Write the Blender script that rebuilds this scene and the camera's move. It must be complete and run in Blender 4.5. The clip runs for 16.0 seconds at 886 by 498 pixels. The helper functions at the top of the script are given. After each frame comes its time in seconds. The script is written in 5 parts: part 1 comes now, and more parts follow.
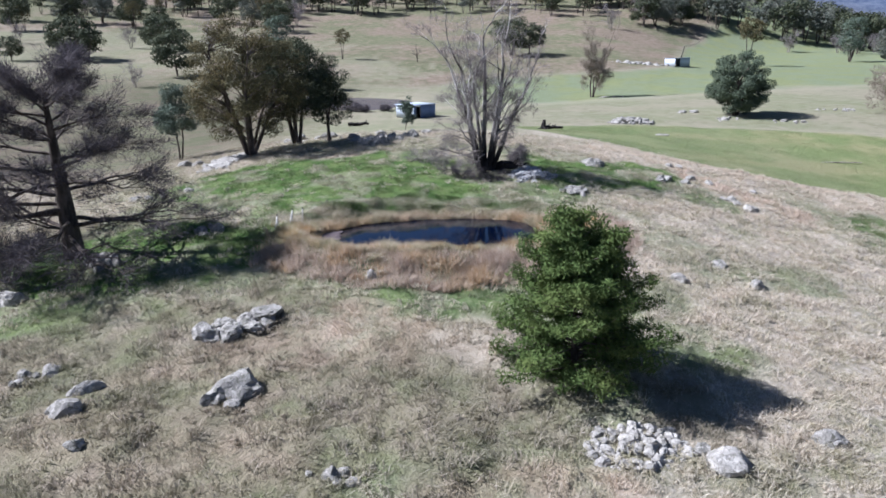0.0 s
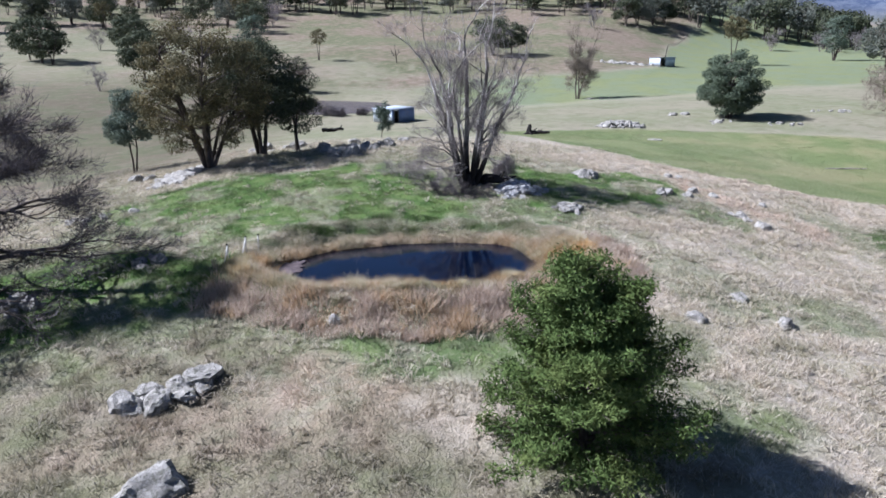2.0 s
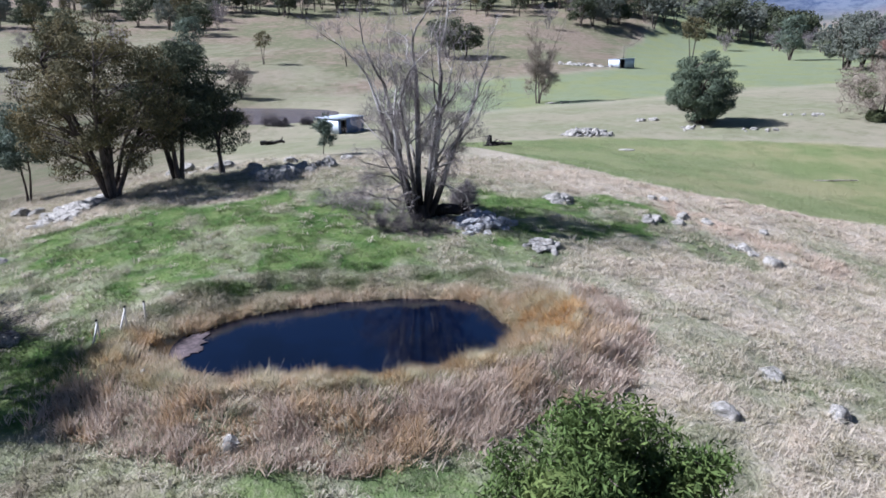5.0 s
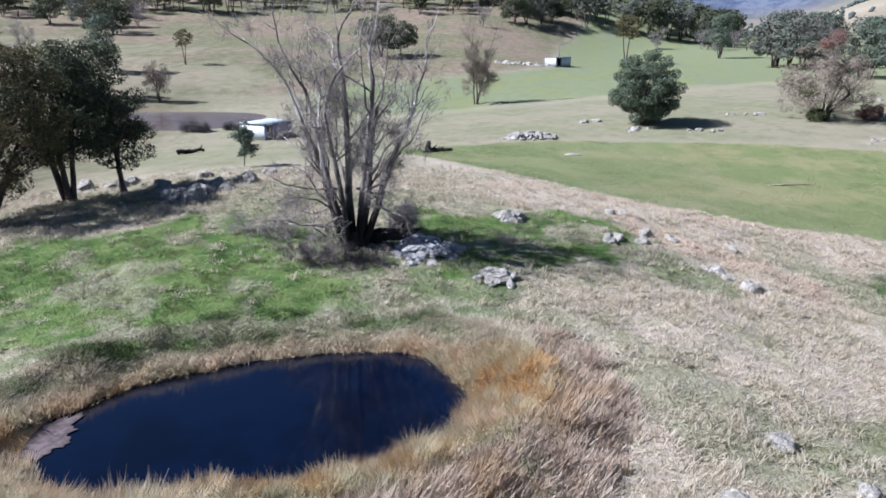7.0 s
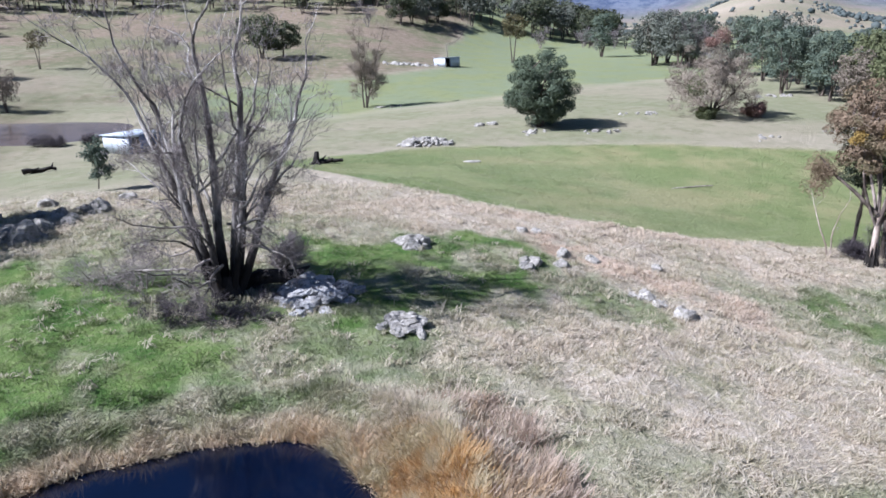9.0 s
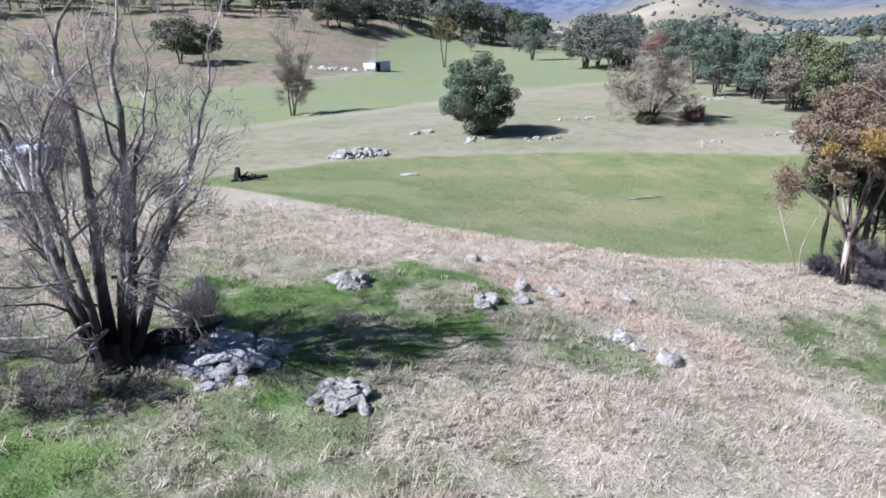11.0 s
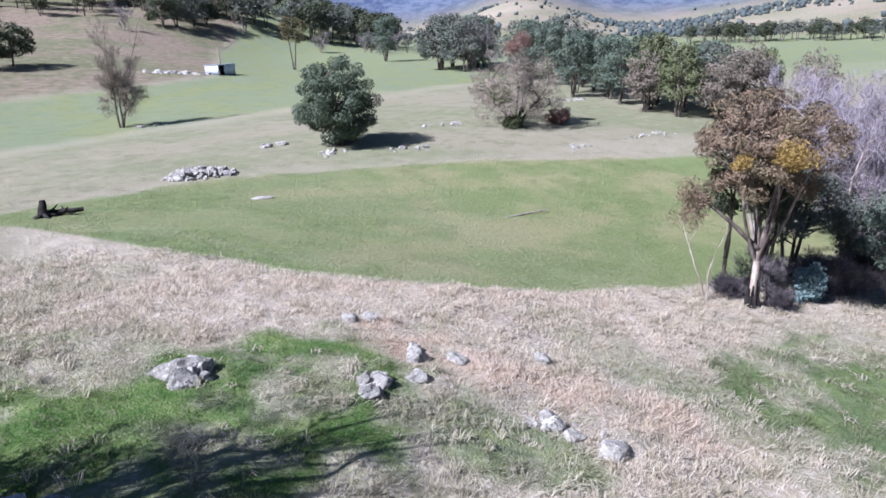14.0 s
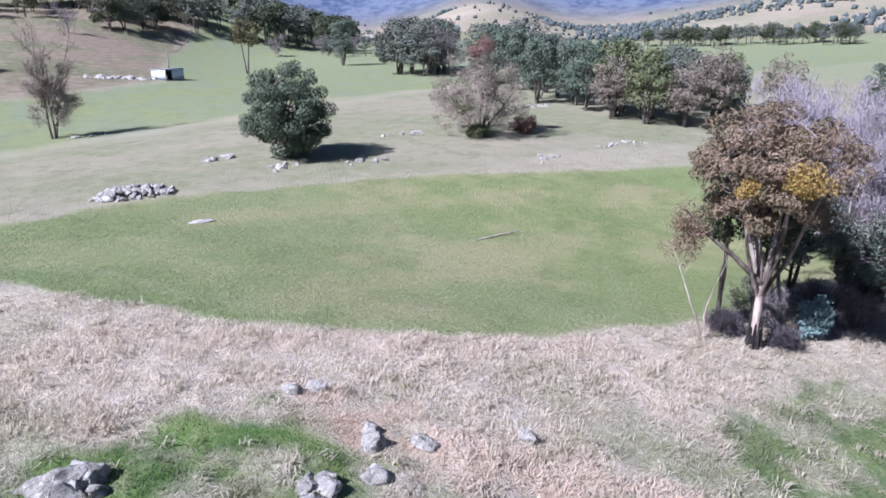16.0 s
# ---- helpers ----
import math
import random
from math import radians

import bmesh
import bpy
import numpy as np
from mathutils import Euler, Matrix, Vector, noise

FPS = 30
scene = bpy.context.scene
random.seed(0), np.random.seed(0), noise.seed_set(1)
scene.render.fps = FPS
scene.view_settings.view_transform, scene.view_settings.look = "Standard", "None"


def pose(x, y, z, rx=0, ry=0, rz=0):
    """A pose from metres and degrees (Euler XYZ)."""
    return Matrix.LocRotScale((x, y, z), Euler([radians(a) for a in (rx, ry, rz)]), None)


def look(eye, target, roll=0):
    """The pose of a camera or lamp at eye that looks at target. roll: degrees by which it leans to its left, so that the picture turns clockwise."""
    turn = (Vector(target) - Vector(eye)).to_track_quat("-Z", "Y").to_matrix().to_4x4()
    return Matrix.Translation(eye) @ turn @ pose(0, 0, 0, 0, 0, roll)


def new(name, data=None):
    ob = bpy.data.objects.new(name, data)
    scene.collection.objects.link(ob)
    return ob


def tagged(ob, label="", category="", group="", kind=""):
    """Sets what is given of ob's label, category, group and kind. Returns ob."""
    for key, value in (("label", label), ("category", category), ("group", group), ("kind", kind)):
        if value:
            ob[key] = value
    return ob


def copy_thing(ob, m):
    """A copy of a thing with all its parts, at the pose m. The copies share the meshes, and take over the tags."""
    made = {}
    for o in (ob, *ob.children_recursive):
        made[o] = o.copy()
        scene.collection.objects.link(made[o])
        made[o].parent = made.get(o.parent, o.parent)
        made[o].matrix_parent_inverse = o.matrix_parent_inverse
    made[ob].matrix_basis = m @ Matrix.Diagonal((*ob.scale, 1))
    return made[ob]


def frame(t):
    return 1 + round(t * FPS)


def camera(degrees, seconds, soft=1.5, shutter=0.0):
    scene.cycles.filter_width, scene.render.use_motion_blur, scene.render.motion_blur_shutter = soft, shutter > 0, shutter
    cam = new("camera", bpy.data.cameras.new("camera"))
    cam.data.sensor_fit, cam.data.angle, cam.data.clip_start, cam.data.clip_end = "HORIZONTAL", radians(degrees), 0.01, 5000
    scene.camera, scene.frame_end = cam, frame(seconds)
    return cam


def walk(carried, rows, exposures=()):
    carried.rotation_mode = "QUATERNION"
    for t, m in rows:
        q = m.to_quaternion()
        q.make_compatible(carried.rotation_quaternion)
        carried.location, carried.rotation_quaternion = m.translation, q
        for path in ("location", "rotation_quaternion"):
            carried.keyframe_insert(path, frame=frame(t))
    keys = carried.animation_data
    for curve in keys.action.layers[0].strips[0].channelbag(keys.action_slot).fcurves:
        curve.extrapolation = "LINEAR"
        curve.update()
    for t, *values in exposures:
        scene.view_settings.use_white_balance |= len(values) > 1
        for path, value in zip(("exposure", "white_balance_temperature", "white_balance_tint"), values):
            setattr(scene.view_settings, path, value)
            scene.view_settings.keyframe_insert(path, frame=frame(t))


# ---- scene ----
cam = camera(64.5, 16.0, 1.65)
PATH = [
    (0, (0.735, -0.112, 14.693), (0.669, 1.793, 14.087), -0.3),
    (0.5, (0.762, 1.544, 14.669), (0.708, 3.449, 14.063), -0.4),
    (1, (0.791, 3.226, 14.636), (0.749, 5.131, 14.03), -0.4),
    (1.5, (0.84, 5.004, 14.611), (0.81, 6.91, 14.006), -0.5),
    (2, (0.864, 6.533, 14.56), (0.846, 8.439, 13.954), -0.5),
    (2.5, (0.933, 8.175, 14.536), (0.927, 10.081, 13.93), -0.5),
    (3, (1.012, 9.844, 14.503), (1.018, 11.751, 13.898), -0.6),
    (3.5, (1.118, 11.484, 14.486), (1.143, 13.39, 13.882), -0.6),
    (4, (1.235, 13.162, 14.488), (1.281, 15.068, 13.883), -0.6),
    (4.2, (1.287, 13.857, 14.486), (1.343, 15.763, 13.882), -0.6),
    (6.3, (1.8, 20.791, 14.365), (1.991, 22.687, 13.759), -0.8),
    (6.5, (1.842, 21.438, 14.36), (2.053, 23.332, 13.752), -0.7),
    (7, (1.984, 23.098, 14.349), (2.254, 24.983, 13.74), -0.7),
    (7.5, (2.182, 24.624, 14.314), (2.51, 26.5, 13.703), -0.7),
    (8, (2.428, 26.188, 14.3), (2.826, 28.05, 13.688), -0.7),
    (8.5, (2.711, 27.847, 14.308), (3.194, 29.688, 13.694), -0.7),
    (9, (3.03, 29.361, 14.282), (3.588, 31.181, 13.669), -0.8),
    (9.2, (3.157, 29.924, 14.269), (3.738, 31.736, 13.655), -0.8),
    (11.3, (4.774, 36.079, 14.121), (5.532, 37.827, 13.512), -0.8),
    (11.5, (4.953, 36.646, 14.117), (5.728, 38.385, 13.505), -0.8),
    (12, (5.498, 38.022, 14.102), (6.34, 39.73, 13.49), -0.8),
    (12.5, (6.0, 39.338, 14.08), (6.956, 40.985, 13.467), -0.7),
    (13, (6.456, 40.624, 14.078), (7.483, 42.227, 13.465), -0.7),
    (13.5, (6.985, 41.8, 14.073), (8.037, 43.387, 13.461), -0.7),
    (14, (7.683, 43.112, 14.101), (8.76, 44.683, 13.491), -0.6),
    (14.5, (8.424, 44.349, 14.128), (9.524, 45.905, 13.52), -0.5),
    (15, (9.174, 45.472, 14.146), (10.294, 47.013, 13.539), -0.5),
    (15.5, (10.121, 46.797, 14.18), (11.266, 48.321, 13.575), -0.4),
    (16, (11.127, 48.067, 14.163), (12.293, 49.575, 13.56), -0.4),
]
walk(cam, [(t, look(eye, aim, roll)) for t, eye, aim, roll in PATH],
     [(0, 1.0, 5550, 17), (4, 1.0, 5450, 18), (7, 1.05, 5600, 17), (9, 1.1, 5550, 18), (12, 1.14, 5500, 19), (14, 1.13, 5450, 22), (16, 1.13, 5400, 25)])

# ---- light: clear winter sun from the west, blue sky ----
SUN_EL, SUN_AZ = radians(43.5), (-1.0, 0.06)
world = bpy.data.worlds.new("sky")
scene.world = world
world.use_nodes = True
wn = world.node_tree
sky = wn.nodes.new("ShaderNodeTexSky")
sky.sky_type, sky.sun_disc = "NISHITA", False
sky.sun_elevation = SUN_EL
sky.sun_rotation = math.atan2(SUN_AZ[0], SUN_AZ[1])
sky.air_density, sky.dust_density, sky.ozone_density, sky.altitude = 1.0, 0.2, 3.0, 900
wn.links.new(sky.outputs[0], wn.nodes["Background"].inputs[0])
wn.nodes["Background"].inputs[1].default_value = 0.035
sun = new("sun", bpy.data.lights.new("sun", "SUN"))
sun.data.energy, sun.data.angle, sun.data.color = 5.0, radians(0.5), (1.0, 0.965, 0.91)
sun_dir = Vector((SUN_AZ[0] * math.cos(SUN_EL), SUN_AZ[1] * math.cos(SUN_EL), math.sin(SUN_EL)))
sun.matrix_world = look(sun_dir * 100, (0, 0, 0))


# ---- materials ----
class Nodes:
    """A short hand for a node material with a Principled shader."""

    def __init__(self, name, rough=0.8, spec=0.3):
        self.m = bpy.data.materials.new(name)
        self.m.use_nodes = True
        self.t = self.m.node_tree
        self.b = self.t.nodes["Principled BSDF"]
        self.b.inputs["Roughness"].default_value = rough
        self.b.inputs["Specular IOR Level"].default_value = spec
        self.pos = self.add("ShaderNodeTexCoord").outputs["Object"]

    def add(self, kind):
        return self.t.nodes.new(kind)

    def link(self, a, b):
        self.t.links.new(a, b)

    def noise(self, scale, detail=4.0, rough=0.6, stretch=None, world=False):
        n = self.add("ShaderNodeTexNoise")
        n.inputs["Scale"].default_value, n.inputs["Detail"].default_value, n.inputs["Roughness"].default_value = scale, detail, rough
        src = self.add("ShaderNodeNewGeometry").outputs["Position"] if world else self.pos
        if stretch:
            k = self.add("ShaderNodeMapping")
            k.inputs["Scale"].default_value = stretch
            self.link(src, k.inputs["Vector"])
            src = k.outputs[0]
        self.link(src, n.inputs["Vector"])
        return n.outputs["Fac"]

    def ramp(self, fac, lo, hi):
        n = self.add("ShaderNodeMapRange")
        n.interpolation_type = "SMOOTHSTEP"
        n.inputs["From Min"].default_value, n.inputs["From Max"].default_value = lo, hi
        self.link(fac, n.inputs["Value"])
        return n.outputs["Result"]

    def value(self, v, slot):
        if isinstance(v, (int, float)):
            slot.default_value = v
        elif isinstance(v, tuple):
            slot.default_value = (*v, 1.0)
        else:
            self.link(v, slot)

    def mix(self, fac, a, b, blend="MIX"):
        n = self.add("ShaderNodeMix")
        n.data_type, n.blend_type = "RGBA", blend
        self.value(fac, n.inputs[0])
        self.value(a, n.inputs[6])
        self.value(b, n.inputs[7])
        return n.outputs[2]

    def math(self, op, a, b=0.0):
        n = self.add("ShaderNodeMath")
        n.operation = op
        self.value(a, n.inputs[0])
        self.value(b, n.inputs[1])
        return n.outputs[0]

    def zones(self, name):
        a = self.add("ShaderNodeAttribute")
        a.attribute_name = name
        s = self.add("ShaderNodeSeparateColor")
        self.link(a.outputs["Color"], s.inputs[0])
        return s.outputs[0], s.outputs[1], s.outputs[2], a.outputs["Alpha"]

    def island(self):
        return self.add("ShaderNodeNewGeometry").outputs["Random Per Island"]

    def each(self):
        return self.add("ShaderNodeObjectInfo").outputs["Random"]

    def color(self, c):
        self.value(c, self.b.inputs["Base Color"])

    def leafy(self, c, through_share):
        """Thin blades and leaves: part of the light comes through."""
        self.color(c)
        k, m = self.add("ShaderNodeBsdfTranslucent"), self.add("ShaderNodeMixShader")
        self.value(c, k.inputs["Color"])
        m.inputs[0].default_value = through_share
        self.link(self.b.outputs[0], m.inputs[1])
        self.link(k.outputs[0], m.inputs[2])
        self.link(m.outputs[0], self.t.nodes["Material Output"].inputs["Surface"])

    def bump(self, height, strength=0.5, distance=0.05):
        n = self.add("ShaderNodeBump")
        n.inputs["Strength"].default_value, n.inputs["Distance"].default_value = strength, distance
        self.link(height, n.inputs["Height"])
        self.link(n.outputs[0], self.b.inputs["Normal"])


STRAW, STRAW_PALE, OLIVE = (0.405, 0.355, 0.275), (0.585, 0.53, 0.455), (0.28, 0.268, 0.17)
GREEN, GREEN_LIGHT = (0.055, 0.112, 0.026), (0.12, 0.172, 0.054)
CROP, CROP_WARM = (0.165, 0.205, 0.085), (0.255, 0.25, 0.13)
PINK, REED, PADDOCK = (0.50, 0.37, 0.285), (0.46, 0.275, 0.10), (0.185, 0.215, 0.13)
BROWN_HILL, GREY_DRY = (0.215, 0.17, 0.128), (0.26, 0.24, 0.17)


def tone(c, k):
    return tuple(v * k for v in c)


def zone_color(n, dry_tone=1.0, bare_tone=1.0):
    """Grass colour by the zone attributes, broken up at three sizes; standing straw is paler than the matted turf under it."""
    big, mid, fine = n.noise(0.09, 3), n.noise(0.55, 5, 0.65), n.noise(3.2, 5, 0.7)
    dry = n.mix(n.ramp(mid, 0.38, 0.66), tone(STRAW, dry_tone), tone(OLIVE, dry_tone))
    dry = n.mix(n.ramp(fine, 0.42, 0.72), dry, tone(STRAW_PALE, dry_tone))
    green = n.mix(n.ramp(mid, 0.35, 0.65), GREEN, GREEN_LIGHT)
    green = n.mix(n.math("MULTIPLY", n.ramp(fine, 0.48, 0.72), 0.45), green, OLIVE)
    crop = n.mix(n.ramp(big, 0.4, 0.62), CROP, CROP_WARM)
    crop = n.mix(n.math("MULTIPLY", n.ramp(n.noise(0.16, 5, 0.7), 0.48, 0.64), 0.45), crop, (0.10, 0.145, 0.05))
    crop = n.mix(n.math("MULTIPLY", n.ramp(fine, 0.45, 0.7), 0.45), crop, (0.25, 0.27, 0.13))
    pink = n.mix(n.ramp(mid, 0.4, 0.65), tone(PINK, (1 + dry_tone) / 2), tone(STRAW, dry_tone))
    reed = n.mix(n.ramp(mid, 0.4, 0.6), tone(REED, 1.1), (0.56, 0.48, 0.31))
    g, c, p, r = n.zones("zone")
    g2, far, hill, pale = n.zones("zone_far")
    out = n.mix(g, dry, green)
    out = n.mix(c, out, crop)
    out = n.mix(p, out, pink)
    out = n.mix(r, out, reed)
    paddock = n.mix(n.ramp(big, 0.4, 0.65), PADDOCK, (0.2, 0.22, 0.105))
    grey = n.mix(n.ramp(n.noise(0.035, 5, 0.65), 0.4, 0.62), GREY_DRY, (0.20, 0.21, 0.125))
    grey = n.mix(n.math("MULTIPLY", n.ramp(mid, 0.45, 0.7), 0.4), grey, (0.32, 0.29, 0.225))
    slope = n.mix(n.ramp(n.noise(0.022, 5, 0.65), 0.40, 0.58), BROWN_HILL, (0.145, 0.15, 0.085))
    rank = n.noise(0.35, 6, 0.8)
    slope = n.mix(n.math("MULTIPLY", n.ramp(rank, 0.5, 0.60), 0.7), slope, (0.105, 0.105, 0.06))
    slope = n.mix(n.math("MULTIPLY", n.ramp(rank, 0.47, 0.38), 0.6), slope, (0.30, 0.25, 0.195))
    grey = n.mix(n.math("MULTIPLY", n.ramp(rank, 0.5, 0.62), 0.5), grey, (0.15, 0.155, 0.085))
    out = n.mix(far, out, grey)
    paddock = n.mix(n.math("MULTIPLY", n.ramp(rank, 0.48, 0.64), 0.45), paddock, (0.13, 0.165, 0.075))
    out = n.mix(g2, out, paddock)
    out = n.mix(hill, out, slope)
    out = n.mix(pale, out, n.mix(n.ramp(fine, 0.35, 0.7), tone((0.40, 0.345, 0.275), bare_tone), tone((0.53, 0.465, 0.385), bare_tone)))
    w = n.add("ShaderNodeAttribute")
    w.attribute_name = "wooded_haze"
    flat = n.add("ShaderNodeAttribute")
    flat.attribute_name = "brown_flat"
    litter = n.mix(n.ramp(n.noise(0.12, 6, 0.75), 0.42, 0.6), (0.125, 0.10, 0.075), (0.095, 0.10, 0.058))
    litter = n.mix(n.math("MULTIPLY", n.ramp(mid, 0.5, 0.7), 0.5), litter, (0.19, 0.16, 0.125))
    out = n.mix(flat.outputs["Fac"], out, litter)
    # the far wooded range: blue haze of distance is painted into its colour
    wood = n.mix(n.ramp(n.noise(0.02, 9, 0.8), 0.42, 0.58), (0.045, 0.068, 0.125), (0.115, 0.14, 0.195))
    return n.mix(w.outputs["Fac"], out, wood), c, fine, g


def make_ground():
    n = Nodes("grassland", 0.95, 0.1)
    col, sown, fine, lush = zone_color(n, 0.80, 0.9)
    vein = n.noise(9.0, 3, 0.7)
    col = n.mix(n.math("MULTIPLY", n.ramp(vein, 0.55, 0.75), 0.25), col, (0.15, 0.14, 0.085))
    n.color(col)
    n.bump(n.math("ADD", n.math("MULTIPLY", fine, 0.7), n.math("MULTIPLY", vein, 0.4)), 0.9, 0.25)
    return n.m


def make_weeds():
    n = Nodes("dead_weeds", 0.9, 0.1)
    k = n.noise(0.8, 4, 0.65)
    col = n.mix(n.ramp(k, 0.4, 0.6), (0.58, 0.485, 0.39), (0.38, 0.295, 0.23))
    col = n.mix(n.ramp(n.noise(0.45, 3), 0.45, 0.62), col, (0.47, 0.35, 0.22))
    col = n.mix(n.math("MULTIPLY", n.ramp(n.island(), 0.4, 1.0), 0.6), col, (0.58, 0.50, 0.44))
    n.leafy(col, 0.35)
    return n.m


def make_grass(name, tufted):
    n = Nodes(name, 0.85, 0.15)
    col, sown, fine, lush = zone_color(n, 1.35, 1.4)
    i = n.island()
    wild = n.math("SUBTRACT", 1.0, n.math("MULTIPLY", sown, 0.85))
    pale = n.math("MULTIPLY", wild, n.math("SUBTRACT", 0.45, n.math("MULTIPLY", lush, 0.25)))
    col = n.mix(n.math("MULTIPLY", pale, n.ramp(i, 0.55, 1.0)), col, tone(STRAW_PALE, 1.12))
    col = n.mix(n.math("MULTIPLY", wild, n.math("MULTIPLY", n.ramp(i, 0.38, 0.0), 0.35)), col, (0.18, 0.175, 0.095))
    if tufted:
        tuft = n.noise(0.9, 3, 0.6)
        straw = n.math("SUBTRACT", 0.35, n.math("MULTIPLY", n.zones("zone_far")[2], 0.3))
        col = n.mix(n.math("MULTIPLY", n.ramp(tuft, 0.44, 0.62), straw), col, (0.62, 0.555, 0.475))
        col = n.mix(n.math("MULTIPLY", n.ramp(tuft, 0.46, 0.34), 0.55), col, (0.34, 0.315, 0.21))
    n.leafy(col, 0.45)
    return n.m


def make_leaf(name, a, b, c=None, rough=0.75):
    n = Nodes(name, rough, 0.12)
    col = n.mix(n.island(), a, b)
    if c:
        col = n.mix(n.ramp(n.noise(0.45, 3), 0.48, 0.68), col, c)
    col = n.mix(n.math("MULTIPLY", n.each(), 0.3), col, tuple(v * 1.25 for v in b))
    n.leafy(col, 0.15)
    return n.m


def make_bark(name, a, b, scale=2.0):
    n = Nodes(name, 0.9, 0.15)
    k = n.noise(scale, 6, 0.7, (1, 1, 0.25))
    n.color(n.mix(n.ramp(k, 0.38, 0.64), a, b))
    n.bump(k, 0.6, 0.04)
    return n.m


def make_dead_wood():
    """Fire-blackened wood at the foot, bare and bleached in long streaks higher up."""
    n = Nodes("dead_wood", 0.9, 0.15)
    k = n.noise(0.55, 5, 0.7, (1, 1, 0.3))
    f = n.noise(5.0, 5, 0.7, (1, 1, 0.2))
    sep = n.add("ShaderNodeSeparateXYZ")
    n.link(n.pos, sep.inputs[0])
    burnt = n.ramp(n.math("ADD", sep.outputs[2], n.math("MULTIPLY", k, -9.0)), 2.2, -3.6)
    col = n.mix(n.ramp(k, 0.43, 0.53), (0.12, 0.108, 0.102), (0.58, 0.55, 0.515))
    col = n.mix(n.math("MULTIPLY", n.ramp(f, 0.45, 0.65), 0.4), col, (0.20, 0.18, 0.165))
    n.color(n.mix(burnt, col, (0.022, 0.02, 0.019)))
    n.bump(f, 0.6, 0.04)
    return n.m


def make_rock(name, a, b, lichen):
    n = Nodes(name, 0.92, 0.2)
    k, f = n.noise(1.6, 6, 0.65, world=True), n.noise(11.0, 5, 0.7, world=True)
    col = n.mix(n.ramp(k, 0.36, 0.62), a, b)
    col = n.mix(n.ramp(n.noise(3.1, 6, 0.75, (1, 1, 1.3), True), 0.5, 0.6), col, tuple(v * 1.3 for v in b))
    col = n.mix(n.ramp(n.noise(4.2, 6, 0.75, world=True), 0.52, 0.6), col, lichen)
    col = n.mix(n.math("MULTIPLY", n.ramp(f, 0.55, 0.72), 0.5), col, (0.12, 0.115, 0.10))
    col = n.mix(n.math("MULTIPLY", n.each(), 0.3), col, (0.36, 0.34, 0.31))
    n.color(col)
    n.bump(n.math("ADD", f, n.math("MULTIPLY", k, 1.5)), 1.0, 0.09)
    return n.m


def make_plain(name, a, b, rough=0.6, scale=3.0, metal=0.0, spec=0.3):
    n = Nodes(name, rough, spec)
    n.b.inputs["Metallic"].default_value = metal
    n.color(n.mix(n.ramp(n.noise(scale, 5, 0.65), 0.35, 0.68), a, b))
    return n.m


def make_water(name, deep, wave, strength, rough):
    n = Nodes(name, rough, 0.5)
    n.b.inputs["IOR"].default_value = 1.4
    n.color(n.mix(n.ramp(n.noise(0.3, 3), 0.4, 0.65), deep, tuple(v * 0.6 for v in deep)))
    n.bump(n.noise(wave, 3, 0.5, (1, 0.5, 1)), strength, 0.02)
    return n.m


M_GROUND, M_WEEDS = make_ground(), make_weeds()
M_GRASS, M_TUSSOCK = make_grass("grass_blades", False), make_grass("tussock_blades", True)
M_PINE = make_leaf("pine_needles", (0.05, 0.085, 0.027), (0.10, 0.145, 0.043), (0.14, 0.175, 0.055))
M_GUM = make_leaf("gum_leaves", (0.07, 0.07, 0.038), (0.145, 0.13, 0.068), (0.18, 0.145, 0.068))
M_GUM_DARK = make_leaf("dark_gum_leaves", (0.042, 0.054, 0.034), (0.085, 0.10, 0.062), (0.105, 0.112, 0.06))
M_GUM_BLUE = make_leaf("blue_gum_leaves", (0.075, 0.105, 0.08), (0.14, 0.175, 0.135), (0.13, 0.15, 0.095))
M_EVERGREEN = make_leaf("evergreen_leaves", (0.062, 0.085, 0.058), (0.115, 0.145, 0.10), (0.10, 0.125, 0.075))
M_GUM_GREY = make_leaf("grey_gum_leaves", (0.095, 0.112, 0.092), (0.165, 0.18, 0.15), (0.15, 0.148, 0.115))
M_GUM_BROWN = make_leaf("brown_gum_leaves", (0.11, 0.082, 0.056), (0.255, 0.19, 0.132), (0.115, 0.105, 0.055))
M_GUM_OLIVE = make_leaf("olive_gum_leaves", (0.085, 0.105, 0.052), (0.16, 0.175, 0.09), (0.12, 0.13, 0.07))
M_MISTLETOE = make_leaf("mistletoe_leaves", (0.22, 0.15, 0.045), (0.35, 0.25, 0.085))
M_RUST = make_leaf("russet_leaves", (0.19, 0.115, 0.095), (0.28, 0.18, 0.15))
# leaf green with some blue of the distance haze mixed into the colour
M_GUM_FAR = make_leaf("hazy_distant_leaves", (0.07, 0.09, 0.09), (0.11, 0.13, 0.125))
M_SHRUB = make_leaf("silver_shrub_leaves", (0.14, 0.215, 0.21), (0.26, 0.35, 0.345))
M_TWIG = make_leaf("grey_twigs", (0.15, 0.135, 0.135), (0.28, 0.25, 0.25))
M_TWIG_BROWN = make_leaf("brown_twigs", (0.16, 0.135, 0.11), (0.29, 0.25, 0.20))
M_TWIG_DARK = make_leaf("dark_twigs", (0.048, 0.042, 0.046), (0.115, 0.102, 0.11))
M_TWIG_MAUVE = make_leaf("mauve_twigs", (0.19, 0.17, 0.188), (0.335, 0.30, 0.33))
M_TWIG_HAIR = make_leaf("withered_twig_ends", (0.10, 0.088, 0.085), (0.24, 0.21, 0.20))
M_BARK = make_bark("dark_bark", (0.055, 0.045, 0.038), (0.15, 0.125, 0.105))
